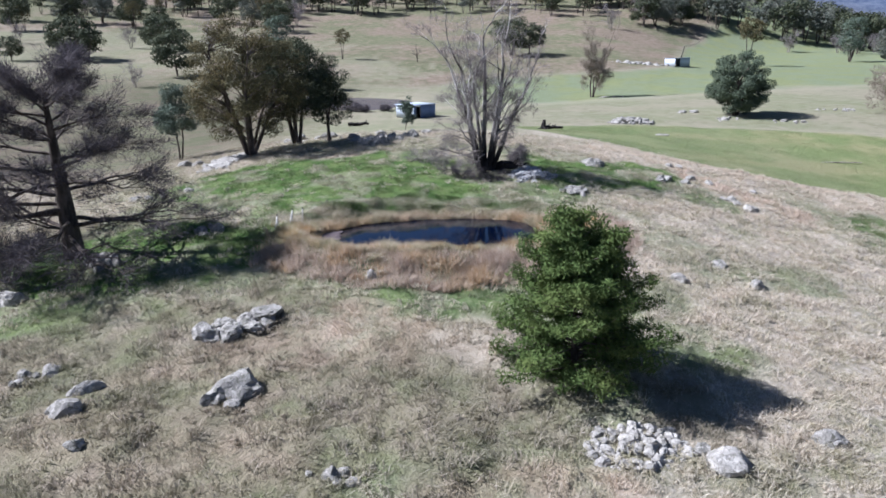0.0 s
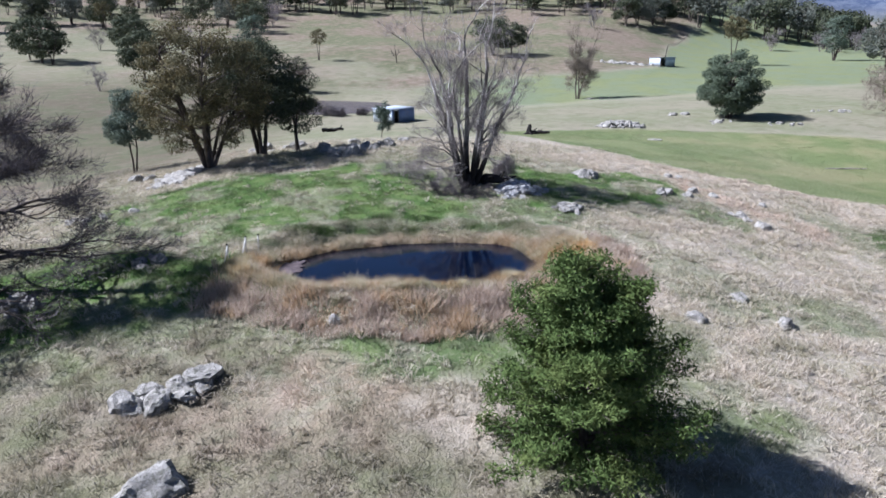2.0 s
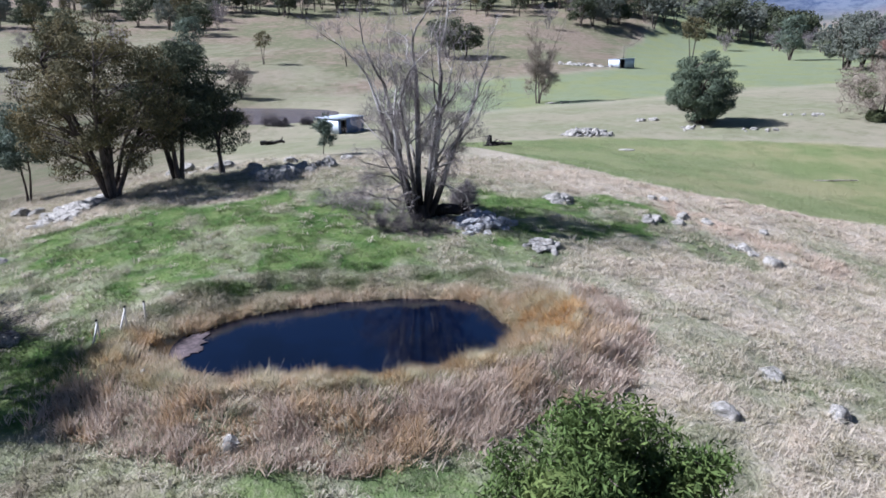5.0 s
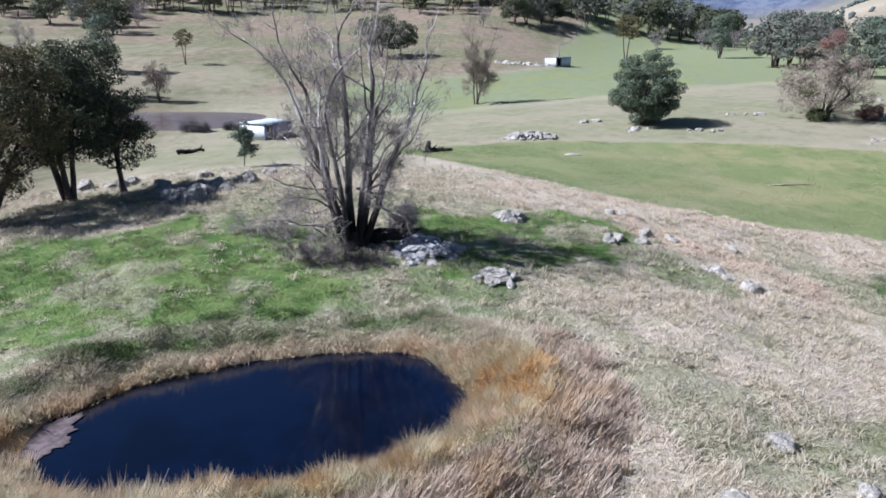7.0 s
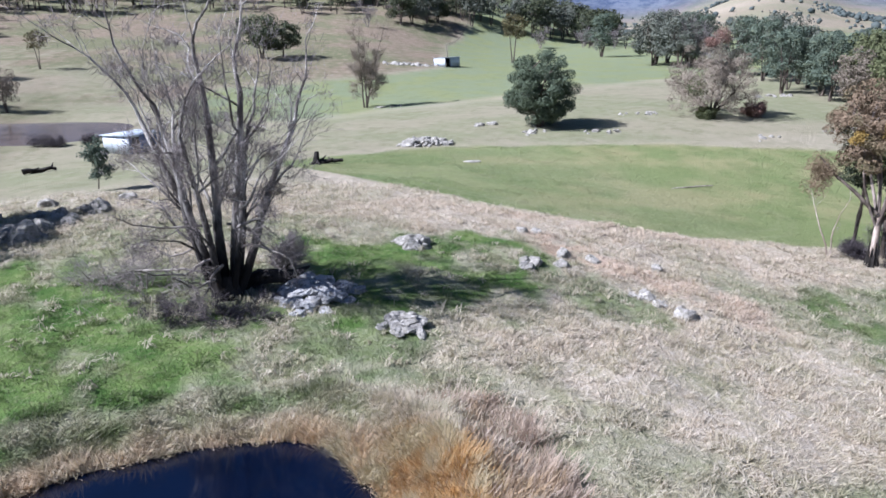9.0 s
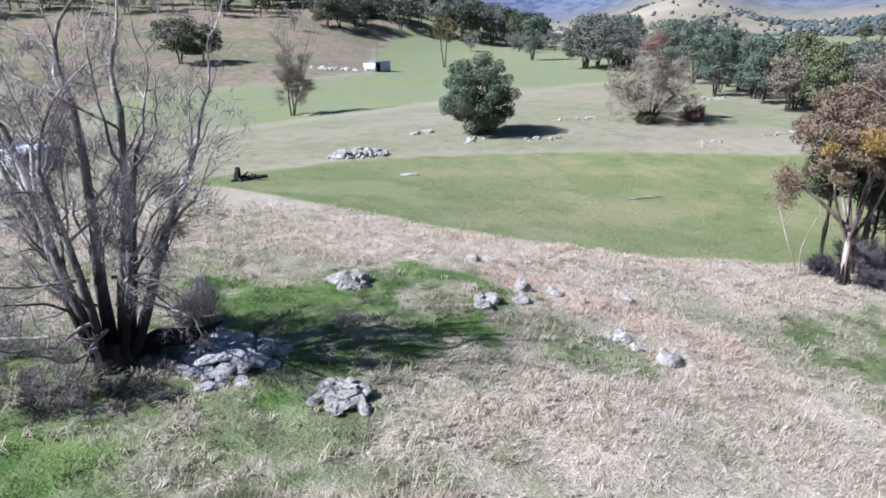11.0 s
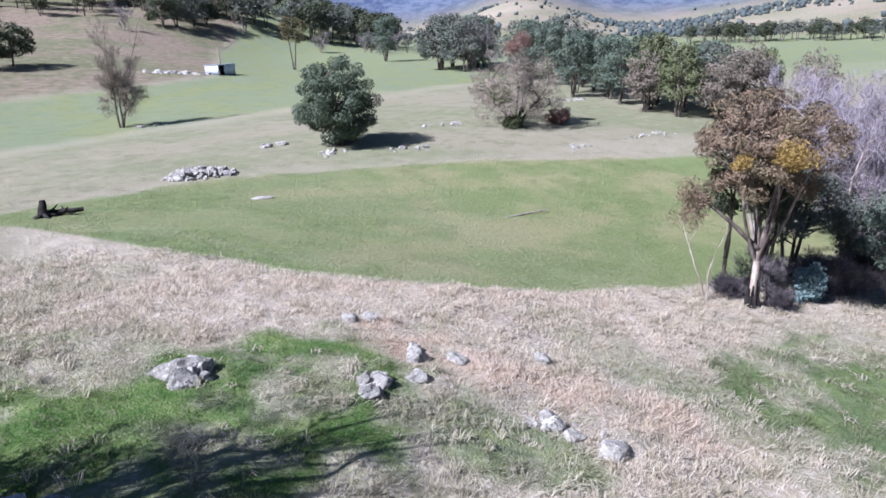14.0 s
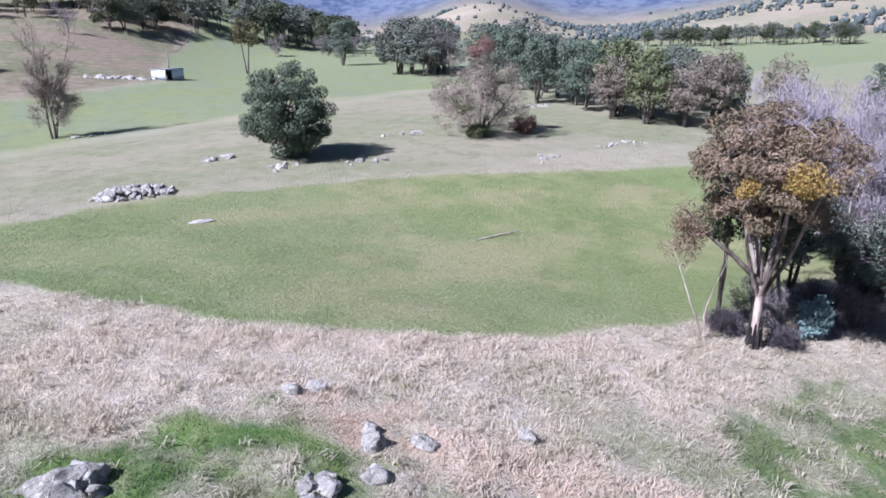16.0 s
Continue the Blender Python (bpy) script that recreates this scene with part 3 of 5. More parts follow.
def leaf_mesh(rng, name, material, tips, spread, per_tip, size, droop=0.0, slim=0.4, flat=0.75, point=None, faces_to=None, loose=0.6):
    """A crown of single leaves, each a small bent quad, strewn round the tips."""
    tips = np.repeat(tips, per_tip, axis=0)
    n = len(tips)
    off = rng.normal(0, 1, (n, 3))
    off /= np.linalg.norm(off, axis=1)[:, None]
    off *= spread * rng.uniform(0.15, 1, (n, 1)) ** 0.5
    off[:, 2] *= flat
    c = tips + off
    a = rng.normal(0, 1, (n, 3)) + (0 if point is None else off / spread * point)
    a[:, 2] -= droop
    a /= np.linalg.norm(a, axis=1)[:, None]
    if faces_to is None:
        b = np.cross(a, rng.normal(0, 1, (n, 3)))
    else:
        out = np.repeat(faces_to, per_tip, axis=0) + rng.normal(0, loose, (n, 3))
        out /= np.linalg.norm(out, axis=1)[:, None] + 1e-9
        a = a - out * np.sum(a * out, axis=1)[:, None]
        a /= np.linalg.norm(a, axis=1)[:, None] + 1e-9
        b = np.cross(out, a)
    b /= np.linalg.norm(b, axis=1)[:, None] + 1e-9
    l = size * rng.uniform(0.6, 1.4, (n, 1))
    nrm = np.cross(a, b) * l * 0.12
    v = np.stack([c - a * l * 0.5, c + b * l * slim * 0.5 + nrm, c + a * l * 0.5, c - b * l * slim * 0.5 + nrm], 1).reshape(-1, 3)
    return mesh_from(name, v, np.arange(n * 4).reshape(-1, 4), material)


def twig_mesh(rng, name, material, tips, dirs, per_tip, length, width, lift=0.3):
    """A haze of fine bare twigs at the tips."""
    tips, dirs = np.repeat(tips, per_tip, axis=0), np.repeat(dirs, per_tip, axis=0)
    n = len(tips)
    a = dirs + rng.normal(0, 0.6, (n, 3)) + np.array([0, 0, lift])
    a /= np.linalg.norm(a, axis=1)[:, None]
    b = np.cross(a, rng.normal(0, 1, (n, 3)))
    b /= np.linalg.norm(b, axis=1)[:, None] + 1e-9
    l = length * rng.uniform(0.4, 1.3, (n, 1))
    c = tips + rng.normal(0, length * 0.3, (n, 3))
    bend = np.cross(a, b) * l * 0.012
    v = np.stack([c - b * width, c + b * width, c + a * l * 0.55 + b * width * 0.7 + bend, c + a * l], 1).reshape(-1, 3)
    return mesh_from(name, v, np.arange(n * 4).reshape(-1, 4), material)


def outward(tips, centre):
    d = tips - np.array(centre)
    return d / (np.linalg.norm(d, axis=1)[:, None] + 1e-9)


def fan(rng, count, lean, length, radius, base=0.25, turn=None):
    """Stems that rise from one foot, leaning apart."""
    stems = []
    for i in range(count):
        w = (2 * math.pi * i / count + rng.uniform(-0.4, 0.4)) if turn is None else turn[i]
        a = radians(lean * rng.uniform(0.5, 1.2))
        d = np.array([math.cos(w) * math.sin(a), math.sin(w) * math.sin(a), math.cos(a)])
        stems.append((np.array([math.cos(w), math.sin(w), 0]) * base + np.array([0, 0, -0.3]), d, length * rng.uniform(0.8, 1.1), radius * rng.uniform(0.7, 1.1)))
    return stems


def gum_tree(name, x, y, h, seed, label, leaf=None, bark=None, stems=1, lean=8, width=0.75, per_tip=26, size=0.3, kids=(8, 4, 3), spread=0.75, radius=None, start=0.35,
             group="", turn=0.0, droop=0.5, wood_sides=(8, 6, 4, 3, 3), drop=0.0, bole=0.0):
    """A tree with one or more stems, forked limbs and a crown of hanging leaf clumps."""
    rng = np.random.default_rng(seed)
    leaf, bark = leaf or M_GUM, bark or M_BARK
    wood = Wood()
    r = radius or h * 0.022
    first = fan(rng, stems, lean, (h - bole) * 0.62, r, r * 0.8 if stems > 1 else 0.0)
    if bole:
        line, _ = limb(rng, (0, 0, -0.3), (0.03, 0.0, 1), bole + 0.3, 0.05, 0.02, 5)
        wood.tube(line, r * 1.7, r * 1.25, 10)
        first = [(line[-1] + (p - (0, 0, p[2])) * 0.7 - d * 0.3, d, l, q * 0.8) for p, d, l, q in first]
    tips = skeleton_of(rng, wood, first, kids, (42, 45, 50), (0.55 * width / 0.75, 0.5, 0.5),
                       (0.10, 0.16, 0.2), (0.03, 0.05 - drop, 0.0), start, 0.5, wood_sides)
    # scale so that the crown's top stands at h
    k = h / (tips[:, 2].max() + spread * 0.6)
    wood.v = [v * k for v in wood.v]
    ob = thing(name, x, y, at(x, y) - 0.05, label, "tree", group, turn=turn)
    part("trunk", wood.mesh("trunk", bark), ob)
    part("crown", leaf_mesh(rng, "crown", leaf, tips * k, spread, per_tip, size, droop), ob, kind="stuff")
    return ob


def dome_tree(name, x, y, h, w, base, count, clump_r, seed, label, leaf=None, bark=None, stems=3, per=160, size=0.22, radius=0.3, group="", low=-0.75, bole=0.0, lean=0.5, open_share=0.3, bole_bark=None, slim=0.42, far=False):
    """A tree whose crown is many separate leaf clumps round a dome, each on its own limb."""
    rng = np.random.default_rng(seed)
    wood = Wood()
    mid, half = (h + base) / 2, (h - base) / 2 - clump_r * 0.6
    feet = []
    for i in range(stems):
        a = 2 * math.pi * i / stems + rng.uniform(-0.5, 0.5)
        out = np.array([math.cos(a), math.sin(a), 0])
        start = out * radius * (0.9 if stems > 1 else 0) + (0, 0, -0.3 if not bole else bole - 0.3)
        top = out * w * 0.5 * lean * rng.uniform(0.5, 0.9) + (0, 0, base + (h - base) * rng.uniform(0.45, 0.75))
        bend = (start + top) / 2 + rng.normal(0, 0.05 * h, 3) * (1, 1, 0.2) - out * w * 0.05
        t = np.linspace(0, 1, 9)[:, None]
        line = (1 - t) ** 2 * start + 2 * t * (1 - t) * bend + t ** 2 * top + rng.normal(0, 0.03, (9, 3))
        wood.tube(line[::2] if far else line, radius * rng.uniform(0.75, 1.1), radius * 0.3, 5 if far else 8)
        feet.append(line)
    butt = Wood()
    if bole:
        butt.tube([(0, 0, -0.3), (0.06, 0.02, bole * 0.4), (0.0, 0.0, bole), (-0.1, 0.05, bole + 0.5)], radius * 2.0, radius * 1.3, 10)
    tips, face = [], []
    for i in range(count):
        for _ in range(20):
            d = rng.normal(0, 1, 3)
            d /= np.linalg.norm(d)
            if d[2] > low:
                break
        k = rng.uniform(0.35, 0.8) if rng.uniform(0, 1) < open_share else rng.uniform(0.86, 1.05)
        c = np.array([d[0] * (w / 2 - clump_r * 0.7) * k, d[1] * (w / 2 - clump_r * 0.7) * k, mid + d[2] * half * k])
        line = min(feet, key=lambda f: np.linalg.norm(f[-1] - c))
        j = int(np.clip(np.searchsorted(line[:, 2], c[2] - 0.35 * np.hypot(c[0], c[1]) - 0.5), 2, 8))
        s, t = line[j], np.linspace(0, 1, 6)[:, None]
        bend = (s + c) / 2 + (0, 0, 0.12 * np.linalg.norm(c - s)) + rng.normal(0, 0.12, 3)
        t = t[::3] if far else t
        wood.tube((1 - t) ** 2 * s + 2 * t * (1 - t) * bend + t ** 2 * c, radius * rng.uniform(0.16, 0.3), 0.012, 3 if far else 5)
        r = clump_r * rng.uniform(0.6, 1.25)
        n = int(per * 2.0 * (r / clump_r) ** 2)
        q = rng.normal(0, 1, (n, 3))
        q /= np.linalg.norm(q, axis=1)[:, None]
        face.append(q * 0.9 + d * 0.35 + (0, 0, 0.2))
        q *= r * rng.uniform(0.35, 1.05, (n, 1)) ** 0.5 * (1, 1, 0.68)
        tips.append(c + q)
    ob = thing(name, x, y, at(x, y) - 0.05, label, "tree", group)
    part("crown_wood" if bole else "trunk", wood.mesh("trunk", bark or M_BARK), ob)
    if bole:
        part("trunk", butt.mesh("trunk", bole_bark or M_BARK), ob, "pale smooth trunk")
    part("crown", leaf_mesh(rng, "crown", leaf or M_GUM, np.concatenate(tips), 0.06, 1, size, 0.6, slim, faces_to=np.concatenate(face)), ob, kind="stuff")
    return ob


def clump(ob, name, label, material, x, y, z, r, seed, hang=1.0):
    """A hanging ball of leaves in a tree, at a place given from the tree's foot."""
    rng = np.random.default_rng(seed)
    tips = rng.normal(0, r * 0.24, (18, 3)) * (1, 1, hang) + (x, y, z)
    part(name, leaf_mesh(rng, name, material, tips, r * 0.62, 150, 0.18, 0.9, 0.3), ob, label, "stuff")


def bare_tree(name, x, y, h, seed, label, bark, twigs, stems=1, lean=10, kids=(8, 5, 4), angle=(45, 45, 50), ratio=(0.5, 0.5, 0.5), wander=(0.08, 0.16, 0.2), lift=(0.03, 0.04, 0.03),
              per_tip=8, length=0.5, width=0.012, start=0.3, radius=None, group="", turn=0.0, trunk_part=0.62, thin=0.5, twig_lift=0.3, tufts=0.0, tuft_leaf=None):
    rng = np.random.default_rng(seed)
    wood = Wood()
    r = radius or h * 0.02
    tips = skeleton_of(rng, wood, fan(rng, stems, lean, h * trunk_part, r, r * 1.2 if stems > 1 else 0.0), kids, angle, ratio, wander, lift, start, thin)
    k = h / (tips[:, 2].max() + length * 0.6)
    wood.v = [v * k for v in wood.v]
    tips = tips * k
    ob = thing(name, x, y, at(x, y) - 0.05, label, "tree", group, turn=turn)
    part("trunk", wood.mesh("trunk", bark), ob)
    part("twig_spray", twig_mesh(rng, "twig_spray", twigs, tips, outward(tips, (0, 0, h * 0.3)), per_tip, length, width, twig_lift), ob, "haze of fine grey twigs", "stuff")
    if tufts:
        some = tips[rng.uniform(0, 1, len(tips)) < tufts]
        part("leaf_tuft", leaf_mesh(rng, "leaf_tuft", tuft_leaf or twigs, some, 0.4, 26, 0.2, 0.8, 0.16), ob, "withered grey-brown leaf tufts", "stuff")
    return ob


def pine_tree(x, y, h, r, seed, label):
    """A young pine with two leaders, its needles in tufts along level boughs."""
    rng = np.random.default_rng(seed)
    wood, tips, face = Wood(), [], []
    for foot, top, width, low in [((0, 0, -0.3), h, r, 0.25), ((0.2, -0.1, h * 0.38), h * 0.9, r * 0.55, h * 0.5)]:
        lean = (-0.05, 0, 1) if foot[2] < 0 else (0.36, 0.05, 1)
        stem, _ = limb(rng, foot, lean, (top - foot[2]) * 0.99, 0.03, 0.02, 10)
        wood.tube(stem, 0.19 if foot[2] < 0 else 0.09, 0.03, 8)
        z = low
        while z < top * 0.98:
            k = z / top
            reach = width * (1 - k) ** 0.74 * (0.66 + 0.34 * math.sin(min(1, k * 4) * math.pi / 2)) + 0.15
            c = np.array([np.interp(z, stem[:, 2], stem[:, 0]), np.interp(z, stem[:, 2], stem[:, 1]), z])
            for _ in range(int(5 + 4 * (1 - k))):
                w = rng.uniform(0, 2 * math.pi)
                l = reach * rng.uniform(0.62, 1.18)
                d = np.array([math.cos(w), math.sin(w), rng.uniform(-0.1, 0.3) + 0.35 * k])
                pts, _ = limb(rng, c, d / np.linalg.norm(d), l, 0.05, 0.03, 5)
                wood.tube(pts, 0.035 + 0.02 * (1 - k), 0.01, 4)
                for s in np.arange(max(0.25, 1 - 2.4 / max(l, 0.3)), 1.02, 0.42 / max(l, 0.4)):
                    u = min(s, 1) * 5
                    i = min(int(u), 4)
                    q = pts[i] + (pts[i + 1] - pts[i]) * (u - i)
                    side = np.cross(d, (0, 0, 1.0))
                    for e in (-1, 0, 1):
                        tips.append(q + side * e * (0.16 + 0.30 * (1 - s * 0.6)) * rng.uniform(0.5, 1.2) + rng.normal(0, 0.07, 3))
                        face.append((d[0] * 0.8, d[1] * 0.8, 0.5))
            z += 0.29 * rng.uniform(0.75, 1.25)
    ob = thing("pine_tree", x, y, at(x, y) - 0.05, label, "tree")
    part("trunk", wood.mesh("trunk", M_BARK), ob)
    part("crown", leaf_mesh(rng, "crown", M_PINE, np.array(tips), 0.31, 30, 0.19, -0.55, 0.24, 0.85, 1.1, np.array(face), 1.0), ob, kind="stuff")
    return ob


def layered_tree(x, y, h, reach, seed, label):
    """A leafless tree with a straight trunk and level, forking limbs in tiers."""
    rng = np.random.default_rng(seed)
    wood, tips, dirs = Wood(), [], []
    stem, _ = limb(rng, (0, 0, -0.4), (0, 0, 1), h * 0.97, 0.03, 0.03, 10)
    wood.tube(stem, 0.72, 0.10, 10)

    def fork(p, d, l, r, level):
        pts, _ = limb(rng, p, d, l, 0.10 + 0.05 * level, 0.015 if level == 0 else 0.0, 7 if level == 0 else 4)
        wood.tube(pts[::2] if level == 2 else pts, r, max(r * 0.3, 0.008), 7 - 2 * level)
        if level == 2:
            for q in pts[1:]:
                tips.append(q)
                dirs.append(d)
            return
        for k in np.linspace(0.3, 1.0, 8 if level == 0 else 6):
            i = min(int(k * (len(pts) - 1)), len(pts) - 2)
            along_d = (pts[i + 1] - pts[i]) / np.linalg.norm(pts[i + 1] - pts[i])
            side = np.cross(along_d, (0, 0, 1.0)) * rng.choice([-1, 1])
            e = along_d * 0.8 + side * rng.uniform(0.3, 0.9) + np.array([0, 0, rng.uniform(-0.15, 0.35)])
            fork(pts[i + 1], e / np.linalg.norm(e), l * (0.42 if level == 0 else 0.4) * rng.uniform(0.6, 1.2), max(r * (1 - 0.6 * k) * 0.5, 0.01), level + 1)

    for z in np.arange(1.6, h * 0.95, 0.30):
        k = z / h
        w = rng.uniform(0, 2 * math.pi)
        l = reach * (1.0 - 0.75 * k ** 1.6) * rng.uniform(0.7, 1.1)
        rise = 0.05 + 0.5 * k ** 2
        d = np.array([math.cos(w), math.sin(w), rise])
        p = np.array([np.interp(z, stem[:, 2], stem[:, 0]), np.interp(z, stem[:, 2], stem[:, 1]), z])
        fork(p, d / np.linalg.norm(d), l, 0.19 * (1 - 0.65 * k), 0)
    ob = thing("bare_tree", x, y, at(x, y) - 0.05, label, "tree")
    part("trunk", wood.mesh("trunk", M_BARK), ob)
    part("twig_spray", twig_mesh(rng, "twig_spray", M_TWIG_DARK, np.array(tips), np.array(dirs), 6, 0.7, 0.015, 0.2), ob, "haze of fine dark twigs", "stuff")
    return ob


# ---- how stones are made ----
def boulder_mesh(seed, sx, sy, sz, material, detail=3, sharp=0.5):
    """A weathered boulder: a ball split by planes, with ledges, cracks and chips."""
    rng = np.random.default_rng(seed)
    bm = bmesh.new()
    bmesh.ops.create_icosphere(bm, subdivisions=detail, radius=1.0)
    cuts = []
    for _ in range(int(6 + 7 * sharp)):
        n = rng.normal(0, 1, 3)
        cuts.append((Vector(n / np.linalg.norm(n)), rng.uniform(0.55, 0.92)))
    shift = Vector(rng.uniform(-50, 50, 3))
    for v in bm.verts:
        p = v.co.copy()
        for n, d in cuts:
            over = p.dot(n) - d
            if over > 0:
                p -= n * over * (0.7 + 0.3 * sharp)
        ridge = abs(noise.noise(p * 2.6 + shift))
        p *= 1.22 + 0.30 * noise.noise(p * 1.4 + shift) + 0.12 * noise.noise(p * 3.6 - shift) - 0.28 * max(0.0, 0.12 - ridge) / 0.12 * sharp
        v.co = Vector((p.x * sx, p.y * sy, p.z * sz))
    me = bpy.data.meshes.new("boulder")
    bm.to_mesh(me)
    bm.free()
    me.materials.append(material)
    me.polygons.foreach_set("use_smooth", np.ones(len(me.polygons), bool))
    me.set_sharp_from_angle(angle=radians(28))
    return me


def boulder(x, y, sx, sy, sz, seed, label, turn=0.0, material=None, up=0.05, name="boulder", group="", tilt=0.0):
    ob = new(name, boulder_mesh(seed, sx, sy, sz, material or M_ROCK))
    ob.matrix_basis = pose(x, y, at(x, y) + sz * up, tilt, 0, turn)
    return tagged(ob, label, "boulder", group)


def outcrop(x, y, rx, ry, count, size, seed, label, turn=0.0, material=None, height=0.5, up=-0.02):
    """A clump of boulders set in the ground as one outcrop."""
    rng = np.random.default_rng(seed)
    ob = thing("rock_outcrop", x, y, at(x, y), label, "rocks", turn=turn)
    kinds = [boulder_mesh(seed * 10 + i, 1, rng.uniform(0.7, 1), rng.uniform(0.55, 0.8), material or M_ROCK, 3, 0.9) for i in range(5)]
    c, s = math.cos(radians(turn)), math.sin(radians(turn))
    done = []
    for i in range(count):
        for _ in range(30):
            w, q = rng.uniform(0, 2 * math.pi), rng.uniform(0, 1) ** 0.5
            u, v = rx * q * math.cos(w), ry * q * math.sin(w)
            k = size * rng.uniform(0.4, 1.35) * (1.15 - 0.4 * q)
            if all(math.hypot(u - a, v - b) > 0.42 * (k + e) for a, b, e in done):
                break
        done.append((u, v, k))
        dz = at(x + u * c - v * s, y + u * s + v * c) - at(x, y)
        b = part("boulder", kinds[i % 5], ob)
        b.matrix_basis = pose(u, v, dz + k * up + height * size * 0.5 * (1 - q) * rng.uniform(0.4, 1), rng.uniform(-20, 20), rng.uniform(-20, 20), rng.uniform(0, 360)) @ Matrix.Scale(k, 4)
    return ob


def packed_outcrop(x, y, rx, ry, step, seed, label, turn=0.0, material=None, height=0.8):
    """Fractured rock: blocks that lie close together, with dark joints between, over a low mound."""
    rng = np.random.default_rng(seed)
    ob = thing("rock_outcrop", x, y, at(x, y), label, "rocks", turn=turn)
    kinds = [boulder_mesh(seed * 10 + i, 1, rng.uniform(0.75, 1), rng.uniform(0.6, 0.8), material or M_ROCK, 3, 1.0) for i in range(6)]
    c, s = math.cos(radians(turn)), math.sin(radians(turn))
    i = 0
    for row, v in enumerate(np.arange(-ry, ry + 0.01, step * 0.86)):
        for u in np.arange(-rx, rx + 0.01, step):
            a, b = u + (row % 2) * step * 0.5 + rng.normal(0, step * 0.17), v + rng.normal(0, step * 0.17)
            q = math.hypot(a / rx, b / ry)
            if q > 1.0 + rng.uniform(-0.15, 0.15):
                continue
            k = step * rng.uniform(0.58, 0.86)
            dz = at(x + a * c - b * s, y + a * s + b * c) - at(x, y)
            block = part("boulder", kinds[i % 6], ob)
            block.matrix_basis = pose(a, b, dz + height * (1 - min(q, 1) ** 2) * rng.uniform(0.8, 1.1) - k * 0.1, rng.uniform(-14, 14), rng.uniform(-14, 14), rng.uniform(0, 360)) @ Matrix.Diagonal((k * rng.uniform(0.9, 1.3), k, k * rng.uniform(0.6, 0.85), 1))
            i += 1
    return ob


def fallen_log(x, y, length, r, turn, seed, label, material=None, name="fallen_log", stubs=3):
    rng = np.random.default_rng(seed)
    wood = Wood()
    pts, d = limb(rng, (-length / 2, 0, r * 0.7), (1, 0, 0), length, 0.06, 0.0, 7)
    pts[:, 2] = r * 0.7 + np.abs(rng.normal(0, r * 0.3, len(pts)))
    wood.tube(pts, r, r * 0.55, 8)
    for _ in range(stubs):
        p = pts[rng.integers(2, 7)]
        q, _ = limb(rng, p, (rng.uniform(-0.3, 0.8), rng.choice([-1, 1]) * 0.8, 0.5), length * 0.3, 0.15, 0.0, 4)
        wood.tube(q, r * 0.45, r * 0.12, 5)
    ob = new(name, wood.mesh(name, material or M_LOG))
    ob.matrix_basis = pose(x, y, at(x, y), 0, 0, turn)
    return tagged(ob, label, "log")


# ---- the dam's edge ----
def weed_mat():
    rng = np.random.default_rng(3)
    n = 96
    w = np.linspace(0, 2 * math.pi, n, endpoint=False)
    r = 1 + 0.12 * np.sin(5 * w + 1) + 0.09 * np.sin(11 * w) + 0.05 * np.sin(23 * w) + rng.normal(0, 0.04, n)
    rim = np.stack([0.95 * r * np.cos(w), 1.8 * r * np.sin(w), np.full(n, 0.03)], -1)
    v = np.concatenate([rim, rim * (0.96, 0.96, 0) + (0, 0, 0.05), rim * (0.5, 0.5, 0) + (0, 0, 0.07), [[0, 0, 0.06]]])
    bm = bmesh.new()
    bv = [bm.verts.new(p) for p in v]
    for i in range(n):
        j = (i + 1) % n
        bm.faces.new([bv[i], bv[j], bv[n + j], bv[n + i]])
        bm.faces.new([bv[n + i], bv[n + j], bv[2 * n + j], bv[2 * n + i]])
        bm.faces.new([bv[2 * n + i], bv[2 * n + j], bv[3 * n]])
    me = bpy.data.meshes.new("weed_mat")
    bm.to_mesh(me)
    bm.free()
    me.materials.append(M_SCUM)
    ob = new("weed_mat", me)
    ob.matrix_basis = pose(-9.0, 45.9, WATER_Z, 0, 0, -20)
    tagged(ob, "brown mat of dead water weed at the dam's end", "water weed")


weed_mat()


def rod(points, r, sides=8):
    w = Wood()
    w.tube(points, r, r, sides)
    bm = bmesh.new()
    me = w.mesh("rod", M_POST)
    bm.from_mesh(me)
    bmesh.ops.holes_fill(bm, edges=bm.edges, sides=sides)
    bm.to_mesh(me)
    bm.free()
    return me


def marker_post(x, y, h, lean, turn, label, brace=False):
    ob = thing("fence_post", x, y, at(x, y), label, "post", "posts by the dam", turn=turn)
    post = part("post", rod([(0, 0, -0.3), (lean * 0.5, 0, h * 0.5), (lean, 0, h)], 0.042), ob)
    part("cap", rod([(lean, 0, h - 0.02), (lean, 0, h + 0.05)], 0.055), post, "dark insulator cap").data.materials[0] = M_CHAR
    if brace:
        part("brace", rod([(-0.75, -0.1, -0.05), (-0.35, -0.05, h * 0.4), (lean * 0.8, 0, h * 0.85)], 0.04), ob)


marker_post(-11.3, 46.4, 1.0, 0.10, 80, "leaning white fence post with brace by the dam", True)
marker_post(-10.8, 47.4, 1.0, 0.05, 70, "white fence post in dry grass beside the dam")
marker_post(-12.0, 45.3, 0.85, -0.08, 80, "white fence post with brace in the dry grass", True)

# ---- trees near the camera ----
pine_tree(5.6, 28.0, 7.7, 4.9, 5, "dense dark green young pine tree on dry grass")



